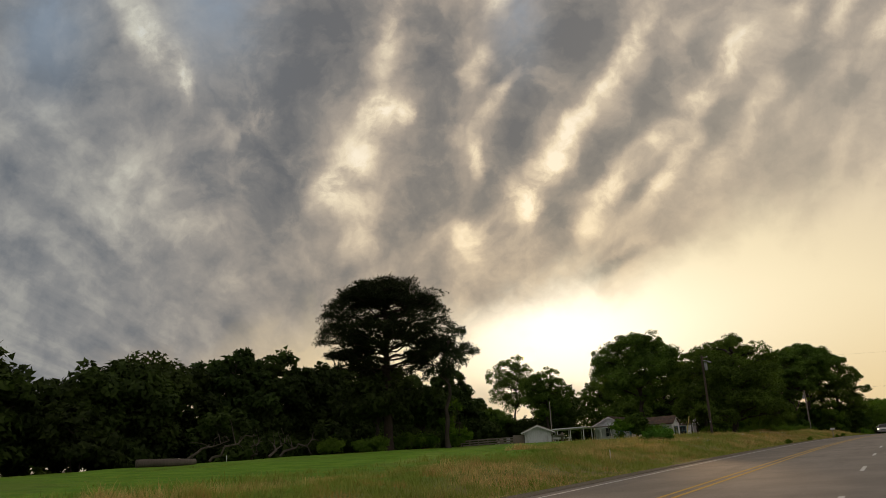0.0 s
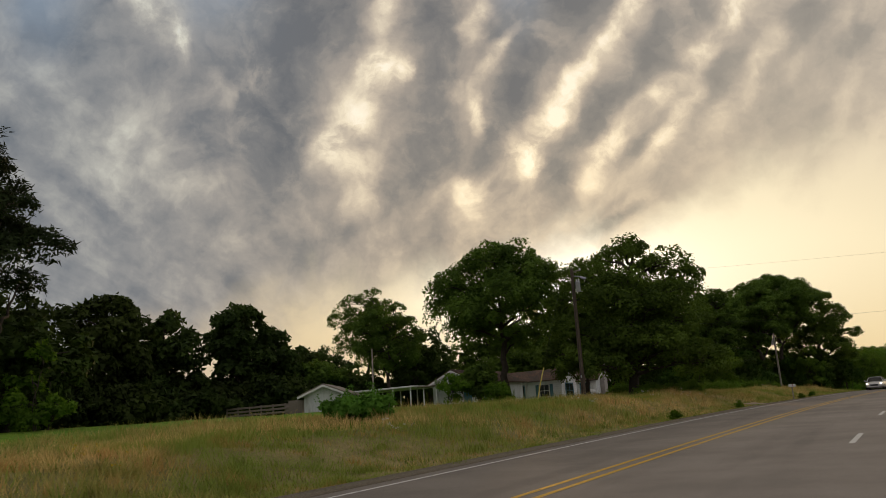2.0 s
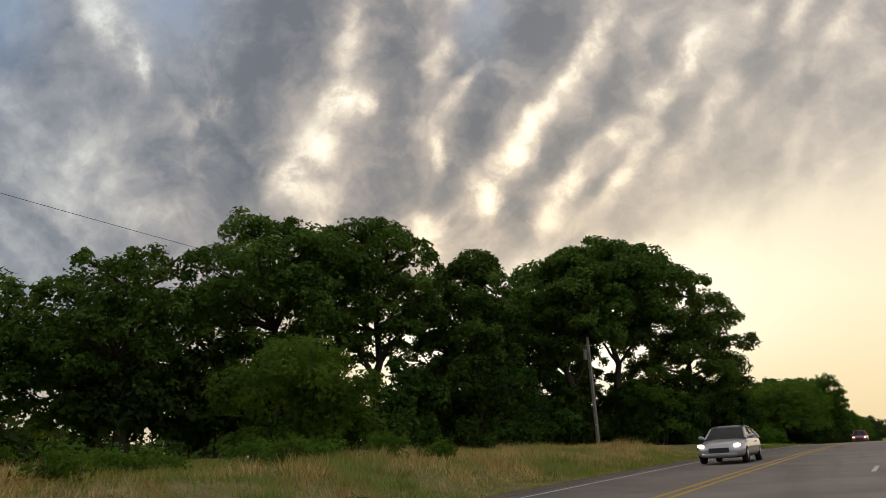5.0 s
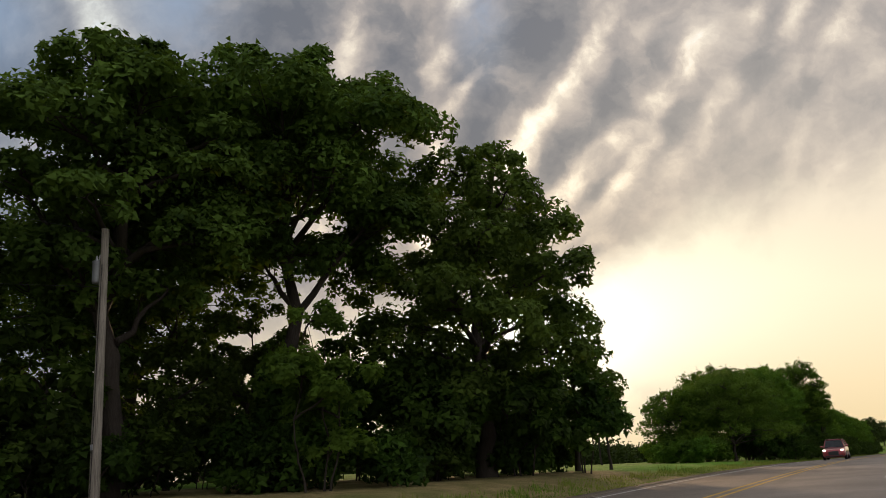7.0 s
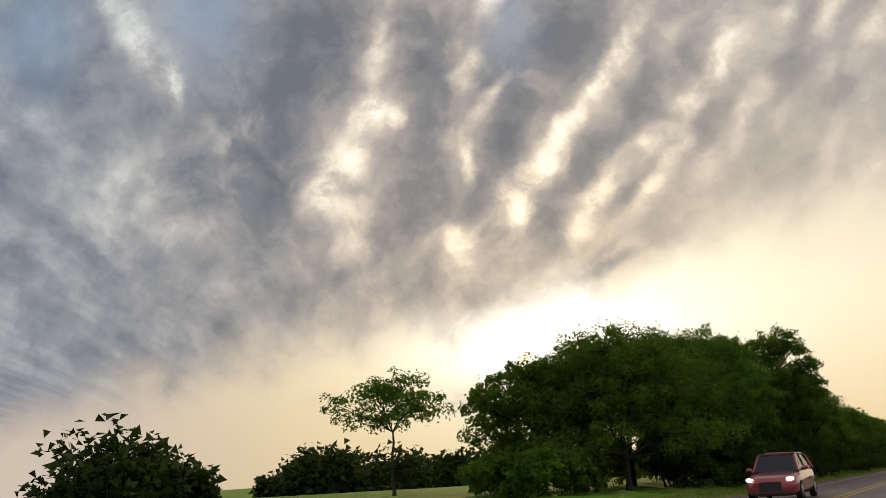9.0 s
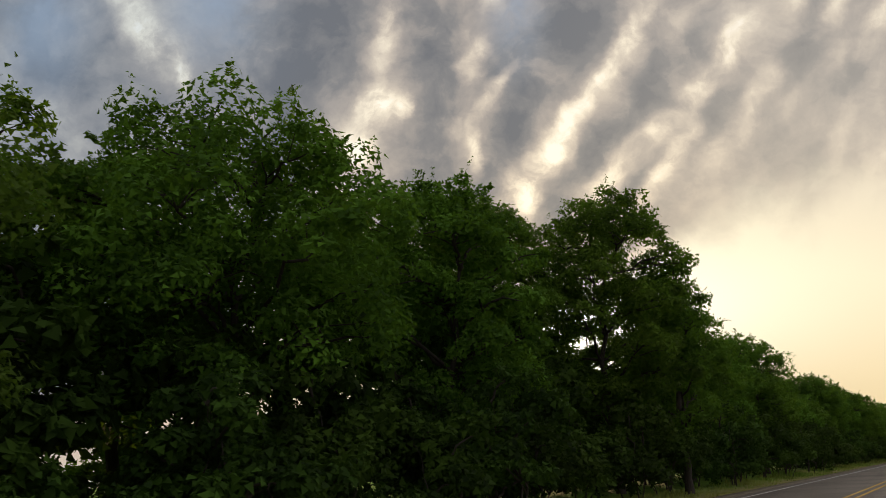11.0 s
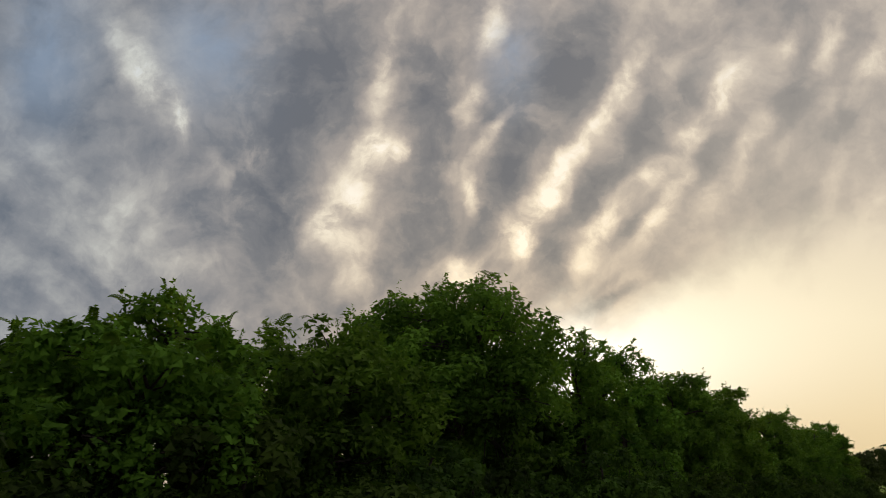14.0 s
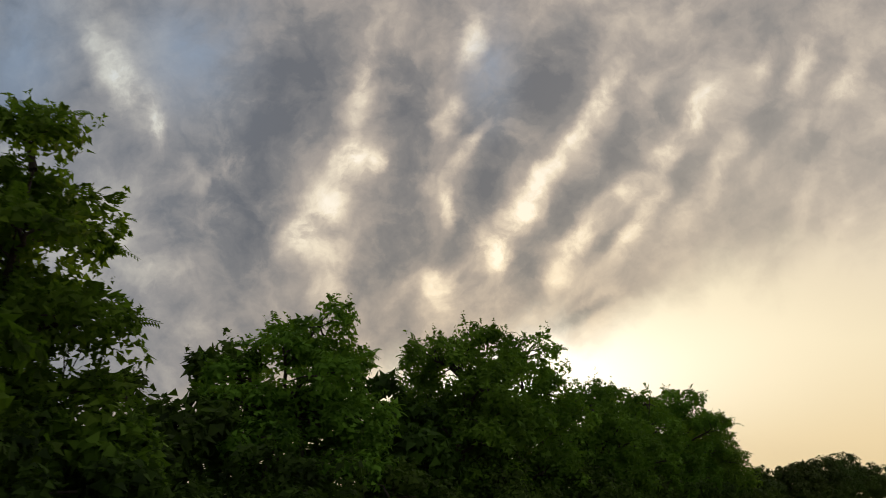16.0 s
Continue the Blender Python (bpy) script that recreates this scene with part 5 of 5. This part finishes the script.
def build_sheds():
    ob = thing("old_shed", ground_at(96.0, -36.9), "old peeling white board shed with a sagging tin roof", "shed", turn=float(road_turn(97)) + radians(26))
    gable_walls(ob, -1.9, 1.5, 0.0, 5.0, -0.3, 1.45, 2.15, OLD_WHITE, "y")
    gable_roof(ob, -1.9, 1.5, 0.0, 5.0, 1.45, 2.15, 0.45, TIN, "y")
    for y in (0.1, 2.4, 4.8):
        boxed("lean_to_post", (2.9, y, -0.3), (3.02, y + 0.12, 1.15), GREY_BOARDS, ob)
    boxed("lean_to_roof", (1.9, -0.2, 1.0), (3.3, 5.2, 1.06), TIN, ob, m=Matrix.Rotation(radians(6), 4, "Y"))
    boxed("lean_to_wall", (-3.4, 0.6, -0.3), (-1.95, 0.7, 1.1), GREY_BOARDS, ob, "grey board side lean-to")
    boxed("shed_door", (0.4, -0.06, -0.25), (1.25, -0.01, 1.3), OLD_WHITE, ob, "plain white board door")
    hut = thing("small_hut", ground_at(117.0, -55.0), "small white hut with a faded red tin roof", "hut", turn=float(road_turn(114)))
    gable_walls(hut, -1.8, 1.8, 0.0, 4.5, -0.3, 1.5, 2.3, OLD_WHITE, "y")
    gable_roof(hut, -1.8, 1.8, 0.0, 4.5, 1.5, 2.3, 0.4, RED_CLOTH, "y")
    # board fence behind the shed
    fence = thing("board_fence", ground_at(96.5, -43.0), "low weathered board fence beside the shed", "fence", turn=float(road_turn(97)))
    for k in range(7):
        boxed("post", (-6 + k * 1.4, -0.05, -0.3), (-5.9 + k * 1.4, 0.05, 1.0), GREY_BOARDS, fence)
        if k < 6:
            for z in (0.2, 0.5, 0.8):
                boxed("board", (-5.95 + k * 1.4, -0.09, z), (-4.55 + k * 1.4, -0.055, z + 0.16), GREY_BOARDS, fence)
    # things left lying in the yard
    rng = np.random.default_rng(7)
    for k in range(7):
        d = thing("oil_drum", ground_at(99 + rng.uniform(0, 8), -40 - rng.uniform(0, 5)), "rusty dented steel drum in the yard", "drum", "drums in the yard")
        z = np.array([-0.05, 0.0, 0.02, 0.28, 0.30, 0.32, 0.58, 0.60, 0.62, 0.86, 0.88, 0.88])
        r = np.array([0.26, 0.28, 0.285, 0.28, 0.295, 0.28, 0.28, 0.295, 0.28, 0.285, 0.28, 0.02])
        tube("body", np.stack([z * 0, z * 0, z + np.arange(12) * 1e-4], 1), r, TIN if k % 2 else GALVANISED, d, sides=14)
    tank = thing("gas_tank", ground_at(106.0, -39.0), "white rounded gas tank on two stands", "gas tank", turn=0.4)
    x = np.array([-0.95, -0.93, -0.85, -0.7, 0.7, 0.85, 0.93, 0.95])
    tube("shell", np.stack([x, x * 0, x * 0 + 0.62], 1), [0.02, 0.16, 0.30, 0.38, 0.38, 0.30, 0.16, 0.02], MAIL_WHITE, tank, sides=16)
    for sx in (-0.5, 0.5):
        boxed("stand", (sx - 0.06, -0.25, -0.1), (sx + 0.06, 0.25, 0.3), CONCRETE, tank)


build_white_house()
build_porch_house()
build_sheds()


# ---------------------------------------------------------------- poles and wires
def transformer(ob, x, y, z):
    can = tube("transformer", np.stack([[x, y, z + k] for k in (0, 0.02, 0.08, 0.66, 0.70, 0.74, 0.76)]), [0.02, 0.15, 0.17, 0.17, 0.19, 0.19, 0.02], GALVANISED, ob, "grey steel transformer can", 14)
    for dx in (-0.08, 0.08):
        tube("bushing", np.stack([[x + dx, y, z + 0.75], [x + dx, y, z + 0.82], [x + dx, y, z + 0.95]]), [0.035, 0.045, 0.015], MAIL_WHITE, can, sides=8)
    boxed("hanger", (min(x, 0), y - 0.03, z + 0.35), (max(x, 0), y + 0.03, z + 0.42), DARK_METAL, can)


def utility_pole(s, l, top, label, side, lean=(0, 0), arms=True, wood=POLE_WOOD):
    p = ground_at(s, l)
    h = top - float(lie(s, l))
    ob = thing("utility_pole", p, label, "utility pole", turn=float(road_turn(s)))
    z = np.linspace(-0.5, h, 12)
    tube("pole", np.stack([z * lean[0], z * lean[1], z], 1), np.linspace(0.165, 0.115, 12), wood, ob, sides=12)
    tube("pole_cap", np.stack([[h * lean[0], h * lean[1], h - 0.01], [h * lean[0], h * lean[1], h + 0.01], [h * lean[0], h * lean[1], h + 0.03]]), [0.12, 0.118, 0.01], POLE_WOOD, ob, sides=12)
    transformer(ob, side * 0.36, 0.02, h - 1.75)
    if arms:
        tube("bracket", np.stack([[0.1, 0, h - 0.25], [0.4, 0, h - 0.20], [0.68, 0, h - 0.22]]), [0.035, 0.03, 0.03], POLE_WOOD, ob, sides=8)
        tube("insulator", np.stack([[0.62, 0, h - 0.2], [0.62, 0, h - 0.12], [0.62, 0, h - 0.04]]), [0.05, 0.06, 0.02], MAIL_WHITE, ob, sides=8)
        arm = tube("lamp_arm", np.stack([[0.1, 0, h - 0.55], [0.45, 0, h - 0.62], [0.8, 0, h - 0.78]]), [0.03, 0.03, 0.03], GALVANISED, ob, sides=8)
        tube("lamp_head", np.stack([[0.62, 0, h - 0.66], [0.7, 0, h - 0.73], [0.95, 0, h - 0.84], [1.05, 0, h - 0.86]]), [0.05, 0.09, 0.09, 0.03], GALVANISED, arm, sides=10)
    tube("ground_wire", np.stack([[0.02, -0.165, 0.1], [0.02, -0.15, h * 0.5], [0.02, -0.125, h - 1.2]]), [0.012] * 3, CABLE, ob, sides=5)
    boxed("tag", (-0.05, -0.178, 1.55), (0.05, -0.168, 1.72), GALVANISED, ob, "small metal tag")
    return p + np.array([0, 0, h])


def wire(a, b, sag, label, r=0.008):
    t = np.linspace(0, 1, 25)[:, None]
    p = np.asarray(a) + (np.asarray(b) - np.asarray(a)) * t
    p[:, 2] -= (4 * sag * t * (1 - t))[:, 0]
    v, q = tube_data(p, np.full(25, r), 5)
    tagged(new("overhead_wire", quads_mesh("overhead_wire", v, q, CABLE, True)), label, "wire", "overhead wires")


top1 = utility_pole(99.0, -16.0, 10.6, "tall dark wooden utility pole with a transformer by the house", 1, wood=DARK_POLE)
top2 = utility_pole(173.6, -16.6, 9.3, "pale wooden utility pole with a transformer before the grove", -1, (-0.006, 0), False)
top3 = utility_pole(106.5, 14.0, 9.2, "wooden utility pole across the road", 1)
wire(place(99.0, -16.0, 6.3), place(106.5, 14.0, 5.5), 0.5, "thin black wire crossing over the road", 0.006)
wire(place(99.0, -16.0, 9.9), place(106.5, 14.0, 8.9), 0.15, "thin black wire crossing over the road", 0.004)
wire(top1 + [0, 0.1, -0.15], top2 + [0, 0, -0.15], 1.0, "thin black wire along the roadside")
wire(top1 + [0, 0, -2.2], ground_at(107.2, -28.0, 3.0), 0.5, "thin black service wire to the porch house")
wire(top2 + [0, 0, -1.9], ground_at(150.0, -24.0, 6.4), 0.5, "thin black service wire into the trees")

yard_pole = thing("yard_pole", ground_at(105.4, -39.6), "thin dark wooden pole beside the carport", "pole")
tube("shaft", np.stack([[0, 0, -0.4], [0.03, 0, 2.5], [0.05, 0, 5.6]]), [0.09, 0.08, 0.06], POLE_WOOD, yard_pole)
guard = thing("guy_guard", ground_at(95.9, -18.2), "yellow plastic guard on a guy wire leaning in the grass", "guy guard")
tube("sleeve", np.stack([[0, 0, -0.2], [0.22, 0.26, 1.1], [0.5, 0.58, 2.35]]), [0.045, 0.045, 0.04], GUARD_YELLOW, guard, sides=8)
tube("guy_wire", np.stack([[0.5, 0.58, 2.3], [0.9, 1.05, 4.2], [1.7, 2.1, 8.0]]), [0.008] * 3, CABLE, guard, sides=5)

# ---------------------------------------------------------------- the roadside
ds, dl = np.meshgrid(np.linspace(106.6, 110.8, 15), np.linspace(-9.6, -5.06, 12), indexing="ij")
dz = lie(ds, dl) + 0.02 + 0.12 * np.clip((-dl - 6) / 4, 0, 1) * 0.45
dk = (np.arange(14)[:, None] * 12 + np.arange(11)[None, :]).ravel()
drive = quads_mesh("driveway", place(ds.ravel(), dl.ravel(), dz.ravel()), np.stack([dk, dk + 12, dk + 13, dk + 1], 1)[:, ::-1], SAND, True)
tagged(new("driveway", drive), "short pale dirt driveway entrance off the road", "driveway", kind="structure")


def mailbox(s, l):
    ob = thing("mailbox", ground_at(s, l), "white rounded mailbox on a thin post by the road", "mailbox", turn=float(road_turn(s)))
    boxed("post", (-0.045, -0.045, -0.3), (0.045, 0.045, 1.02), POLE_WOOD, ob)
    a = np.linspace(0, np.pi, 9)
    prof = [(-0.09, 0.0), (0.09, 0.0)] + [(0.09 * math.cos(x), 0.12 + 0.09 * math.sin(x)) for x in a]
    bm = bmesh.new()
    f = [bm.verts.new((y0, x, 1.03 + z)) for y0 in (-0.25,) for x, z in prof]
    g = [bm.verts.new((0.27, x, 1.03 + z)) for x, z in prof]
    bm.faces.new(f)
    bm.faces.new(g[::-1])
    for k in range(len(f)):
        bm.faces.new((f[k], g[k], g[(k + 1) % len(f)], f[(k + 1) % len(f)]))
    bmesh.ops.recalc_face_normals(bm, faces=bm.faces)
    body = part("box", bm, MAIL_WHITE, ob, "white sheet metal box")
    boxed("door", (0.272, -0.085, 1.035), (0.285, 0.085, 1.22), MAIL_WHITE, body)
    boxed("flag", (0.05, -0.108, 1.10), (0.09, -0.094, 1.30), RED_CLOTH, body, "small red flag")


mailbox(117.3, -5.4)
for s, l in ((43.8, -9.2), (47.0, -40.5)):
    stake = thing("marker_stake", ground_at(s, l), "short white marker stake in the grass", "stake", "marker stakes")
    boxed("stake", (-0.022, -0.022, -0.2), (0.022, 0.022, 0.44), WHITE_TRIM, stake)
    boxed("cap", (-0.026, -0.026, 0.44), (0.026, 0.026, 0.48), MAIL_WHITE, stake)

# felled trunk and brush at the wood's edge
log = thing("felled_log", ground_at(37.2, -36.0), "pale felled tree trunk lying on the lawn", "log", turn=radians(62))
tube("trunk", np.stack([[-1.9, 0, 0.2], [-1.0, 0.05, 0.22], [0.4, 0.0, 0.2], [1.8, 0.1, 0.18]]), [0.26, 0.25, 0.24, 0.2], DEAD_WOOD, log, sides=12)
tube("cut_face", np.stack([[-1.9, 0, 0.2], [-1.915, 0, 0.2], [-1.92, 0, 0.2]]), [0.26, 0.25, 0.01], DEAD_WOOD, log, sides=12)
rng_b = np.random.default_rng(31)
for k in range(5):
    pile = thing("fallen_branch", ground_at(46 + k * 2.6, -39.5 - rng_b.uniform(0, 2.5)), "bare grey fallen branch in the brush", "branch", "fallen branches", rng_b.uniform(0, 6))
    main = curve_points((-1.6, 0, 0.1), (1.8, 0.3, 1.0 + rng_b.uniform(0, 0.9)), 0.4, rng_b, 8, 0.12)
    tube("limb", main, np.linspace(0.13, 0.03, 8), DEAD_WOOD, pile, sides=7)
    for j in range(6):
        q = main[rng_b.integers(2, 8)]
        tube("twig", curve_points(q, q + rng_b.normal(0, 0.7, 3) + [0, 0, 0.5], 0.2, rng_b, 5, 0.1), np.linspace(0.045, 0.01, 5), DEAD_WOOD, pile, sides=5)
for k, (s, l, h, r) in enumerate([(57, -38.5, 1.3, 1.6), (61, -36.5, 1.2, 1.3), (66, -36.5, 1.5, 1.7), (70, -37, 1.4, 1.8), (59.5, -37, 1.0, 1.2)]):
    shrub(ground_at(s, l), h, r, 2400, 0.16, LEAF_LIGHT, "low bright green bush at the lawn's edge", 450 + k, "low bushes under the pine", "low_bush", 0.6)
for k, (s, l, h, r) in enumerate([(100.5, -27.5, 2.6, 1.9), (98.5, -22.5, 1.5, 1.3), (126.5, -23.8, 0.9, 1.6), (129.5, -24.0, 0.8, 1.4), (121, -18.5, 0.7, 0.9)]):
    shrub(ground_at(s, l), h, r, 2600, 0.17, LEAF_ROAD, "rounded green garden bush before the houses", 460 + k, "garden bushes", "garden_bush", 0.7)
shrub(ground_at(70.6, -13.8), 0.95, 1.6, 5200, 0.16, VINE, "bright green mound of vines in the tall grass", 470, "", "vine_mound", 0.5, 10)
rng_w = np.random.default_rng(77)
for k in range(20):
    s = 103 + k * 1.9 + rng_w.uniform(-1, 1)
    shrub(ground_at(s, -11.0 - rng_w.uniform(0, 4.0)), rng_w.uniform(0.5, 0.95), rng_w.uniform(0.7, 1.3), 900, 0.12, LEAF_LIGHT, "soft green mound of weeds in the tall grass", 850 + k, "weed mounds on the bank", "weed_mound", 0.55, 6)
for k, (s, l) in enumerate([(84, -5.4), (122, -5.6), (126.5, -5.5), (98, -5.4)]):
    shrub(ground_at(s, l), 0.42, 0.32, 420, 0.09, LEAF_ROAD, "small dark weed clump at the road's edge", 480 + k, "weed clumps", "weed_clump", 0.8, 4)


def flowers(name, label, spots, mat, seed, each=9):
    rng = np.random.default_rng(seed)
    vs = []
    for s, l in spots:
        c = ground_at(np.full(each, s) + rng.normal(0, 0.5, each), np.full(each, l) + rng.normal(0, 0.5, each), 0.0)
        c[:, 2] += rng.uniform(0.35, 0.6, each)
        vs.append(np.repeat(c, 5, 0) + rng.normal(0, 0.025, (each * 5, 3)))
    v, q = leaf_data(np.concatenate(vs), 0.05, rng, -0.3, 0.7)
    tagged(new(name, quads_mesh(name, v, q, mat)), label, "flowers", kind="stuff")


flowers("yellow_flowers", "small yellow wildflowers in the tall grass", [(52, -10), (54, -11), (56, -9.5), (88, -9), (90, -8.5)], YELLOW_PETAL, 41)
flowers("white_flowers", "small white wildflowers in the tall grass", [(66, -9), (95, -10), (99, -8.8), (103, -9.4), (84, -9.5), (128, -9)], WHITE_PETAL, 42)


# ---------------------------------------------------------------- vehicles on the far lane
def car(name, s, l, paint, label, length, width, height, tall, lit):
    """An oncoming car: shaped body, glasshouse with panes, roof, wheels, lamps, mirrors. Local -y is its front."""
    ob = thing(name, place(s, l, 0.0), label, "car", turn=float(road_turn(s)))
    L, W = length / 2, width / 2
    belt = 0.95 if not tall else 1.08
    y = np.array([-1.0, -0.985, -0.93, -0.8, -0.55, -0.38, 0.0, 0.4, 0.7, 0.86, 0.96, 1.0]) * L
    half = np.array([0.62, 0.76, 0.88, 0.96, 1.0, 1.0, 1.0, 1.0, 0.99, 0.94, 0.85, 0.74]) * W
    low = np.array([0.36, 0.28, 0.24, 0.22, 0.2, 0.2, 0.2, 0.2, 0.22, 0.26, 0.3, 0.38])
    top = np.array([0.56, 0.64, 0.70, 0.77, 0.86, belt - 0.03, belt, belt + 0.02, belt + 0.03, belt + 0.02, belt - 0.02, belt - 0.16])
    if tall:
        top[:5] += 0.16
        top[9:] += 0.02
    ring = []
    for a, h, b0, b1 in zip(y, half, low, top):
        sec = [(-0.55 * h, b0), (-0.9 * h, b0 + 0.06), (-h, b0 + 0.28 * (b1 - b0)), (-h * 1.0, b0 + 0.6 * (b1 - b0)), (-0.965 * h, b0 + 0.86 * (b1 - b0)), (-0.86 * h, b1 - 0.015), (-0.4 * h, b1 + 0.02)]
        sec = sec + [(-x, z) for x, z in sec[::-1]]
        ring.append([(x, a, z) for x, z in sec])
    ring = np.array(ring)
    n, m = ring.shape[:2]
    bm = bmesh.new()
    vs = [[bm.verts.new(c) for c in r] for r in ring]
    for i in range(n - 1):
        for j in range(m):
            bm.faces.new((vs[i][j], vs[i][(j + 1) % m], vs[i + 1][(j + 1) % m], vs[i + 1][j]))
    bm.faces.new(vs[0])
    bm.faces.new(vs[-1][::-1])
    bmesh.ops.recalc_face_normals(bm, faces=bm.faces)
    body = part("body", bm, paint, ob, smooth=True)
    # glasshouse: stations from windscreen foot to rear window foot
    gy = np.array([-0.40, -0.12, 0.02, 0.42, 0.62, 0.86]) * L if not tall else np.array([-0.42, -0.2, -0.05, 0.5, 0.8, 0.93]) * L
    gz = np.array([belt - 0.02, height - 0.10, height - 0.01, height - 0.02, height - 0.14, belt + 0.0])
    gw = np.array([0.84, 0.70, 0.67, 0.67, 0.69, 0.80]) * W
    bm = bmesh.new()
    roof_v = [(bm.verts.new((-w, a, z - 0.03)), bm.verts.new((-w * 0.55, a, z + 0.015)), bm.verts.new((w * 0.55, a, z + 0.015)), bm.verts.new((w, a, z - 0.03))) for a, z, w in zip(gy[1:5], gz[1:5], gw[1:5])]
    for i in range(3):
        for j in range(3):
            bm.faces.new((roof_v[i][j], roof_v[i][j + 1], roof_v[i + 1][j + 1], roof_v[i + 1][j]))
    bmesh.ops.solidify(bm, geom=bm.faces[:], thickness=0.03)
    part("roof", bm, paint, ob, smooth=True)

    def pane(pname, pts, mat=DARK_GLASS, plabel=""):
        b2 = bmesh.new()
        b2.faces.new([b2.verts.new(q) for q in pts])
        bmesh.ops.solidify(b2, geom=b2.faces[:], thickness=0.012)
        return part(pname, b2, mat, ob, plabel)

    pane("windscreen", [(-gw[0], gy[0], gz[0]), (gw[0], gy[0], gz[0]), (gw[1], gy[1], gz[1] - 0.01), (-gw[1], gy[1], gz[1] - 0.01)])
    pane("rear_window", [(gw[5], gy[5], gz[5]), (-gw[5], gy[5], gz[5]), (-gw[4], gy[4], gz[4] - 0.01), (gw[4], gy[4], gz[4] - 0.01)])
    for sg in (-1, 1):
        wl = 0.86 * W
        ym = (gy[2] + gy[3]) / 2
        pane("front_side_window", [(sg * wl, gy[0] + 0.12, belt), (sg * wl, ym - 0.03, belt), (sg * gw[2], ym - 0.03, height - 0.07), (sg * gw[2], gy[2] - 0.05, height - 0.07)])
        pane("rear_side_window", [(sg * wl, ym + 0.03, belt), (sg * wl, gy[5] - 0.42, belt + 0.02), (sg * gw[3], gy[3] + 0.12, height - 0.09), (sg * gw[2], ym + 0.03, height - 0.07)])
        trim = np.array([[wl, gy[0] + 0.05, belt - 0.02], [gw[1] + 0.01, gy[1], gz[1] - 0.05], [gw[2] + 0.015, gy[2], height - 0.05], [gw[3] + 0.015, gy[3], height - 0.06], [gw[4] + 0.02, gy[4], gz[4] - 0.03], [wl, gy[5] - 0.3, belt + 0.02]]) * [sg, 1, 1]
        tube("window_trim", trim, [0.022] * 6, CHROME if not tall else paint, ob, sides=6)
        tube("pillar", np.array([[wl * sg, gy[0], belt - 0.03], [gw[1] * sg, gy[1], gz[1] - 0.03]]), [0.045, 0.04], paint, ob, sides=7)
        tube("pillar", np.array([[wl * sg, gy[5], belt], [gw[4] * sg, gy[4], gz[4] - 0.02]]), [0.08, 0.06], paint, ob, sides=7)
        tube("pillar", np.array([[wl * sg, ym, belt - 0.03], [gw[2] * sg, ym, height - 0.05]]), [0.04, 0.035], DARK_METAL, ob, sides=7)
        my = gy[0] + 0.28
        tube("wing_mirror", np.array([[sg * (W - 0.08), my, belt + 0.02], [sg * (W + 0.02), my, belt + 0.06], [sg * (W + 0.12), my + 0.02, belt + 0.08], [sg * (W + 0.19), my + 0.03, belt + 0.08]]), [0.03, 0.07, 0.075, 0.02], paint, ob, sides=9)
        tube("door_handle", np.array([[sg * (W - 0.02), 0.22 * L, 0.80], [sg * (W + 0.02), 0.25 * L, 0.80], [sg * (W + 0.02), 0.31 * L, 0.80], [sg * (W - 0.02), 0.34 * L, 0.80]]), [0.018] * 4, CHROME, ob, sides=7)
        hl = np.array([[sg * 0.62 * W, -0.99 * L, 0.66 + 0.14 * tall], [sg * 0.74 * W, -0.975 * L, 0.68 + 0.14 * tall], [sg * 0.86 * W, -0.945 * L, 0.70 + 0.14 * tall]])
        tube("headlight", hl, [0.06, 0.085, 0.05], HEADLAMP if lit else CHROME, ob, sides=10)
        tl = np.array([[sg * 0.62 * W, 0.985 * L, 0.84], [sg * 0.80 * W, 0.965 * L, 0.86], [sg * 0.93 * W, 0.87 * L, 0.86]])
        tube("tail_light", tl, [0.06, 0.09, 0.05], TAIL_RED, ob, sides=10)
        for wy in (-0.62 * L, 0.60 * L):
            x0 = sg * (W - 0.11)
            r = 0.33 + 0.05 * tall
            prof_x = np.array([-0.11, -0.1, -0.05, 0.05, 0.1, 0.11])
            tyre = tube("wheel", np.stack([x0 + prof_x, prof_x * 0 + wy, prof_x * 0 + r], 1), [r * 0.62, r * 0.93, r, r, r * 0.93, r * 0.62], RUBBER, ob, "black tyre", 18)
            xo = x0 + sg * 0.085
            tube("rim", np.array([[xo - sg * 0.02, wy, r], [xo + sg * 0.015, wy, r], [xo + sg * 0.03, wy, r], [xo + sg * 0.035, wy, r]]), [r * 0.64, r * 0.62, r * 0.2, 0.01], GALVANISED, tyre, sides=12)
    boxed("grille", (-0.42 * W, -1.005 * L, 0.42), (0.42 * W, -0.985 * L, 0.60 + 0.14 * tall), DARK_METAL, ob)
    boxed("bumper", (-0.72 * W, -1.01 * L, 0.30), (0.72 * W, -0.95 * L, 0.40), DARK_METAL if tall else paint, ob, bevel=0.02)
    return ob


car("silver_sedan", 147.8, -1.9, SILVER_PAINT, "silver sedan with lit headlamps on the far lane", 4.75, 1.84, 1.46, 0, True)
car("red_suv", 236.5, -1.9, RED_PAINT, "dark red sport utility car with lit headlamps on the far lane", 4.7, 1.88, 1.74, 1, True)
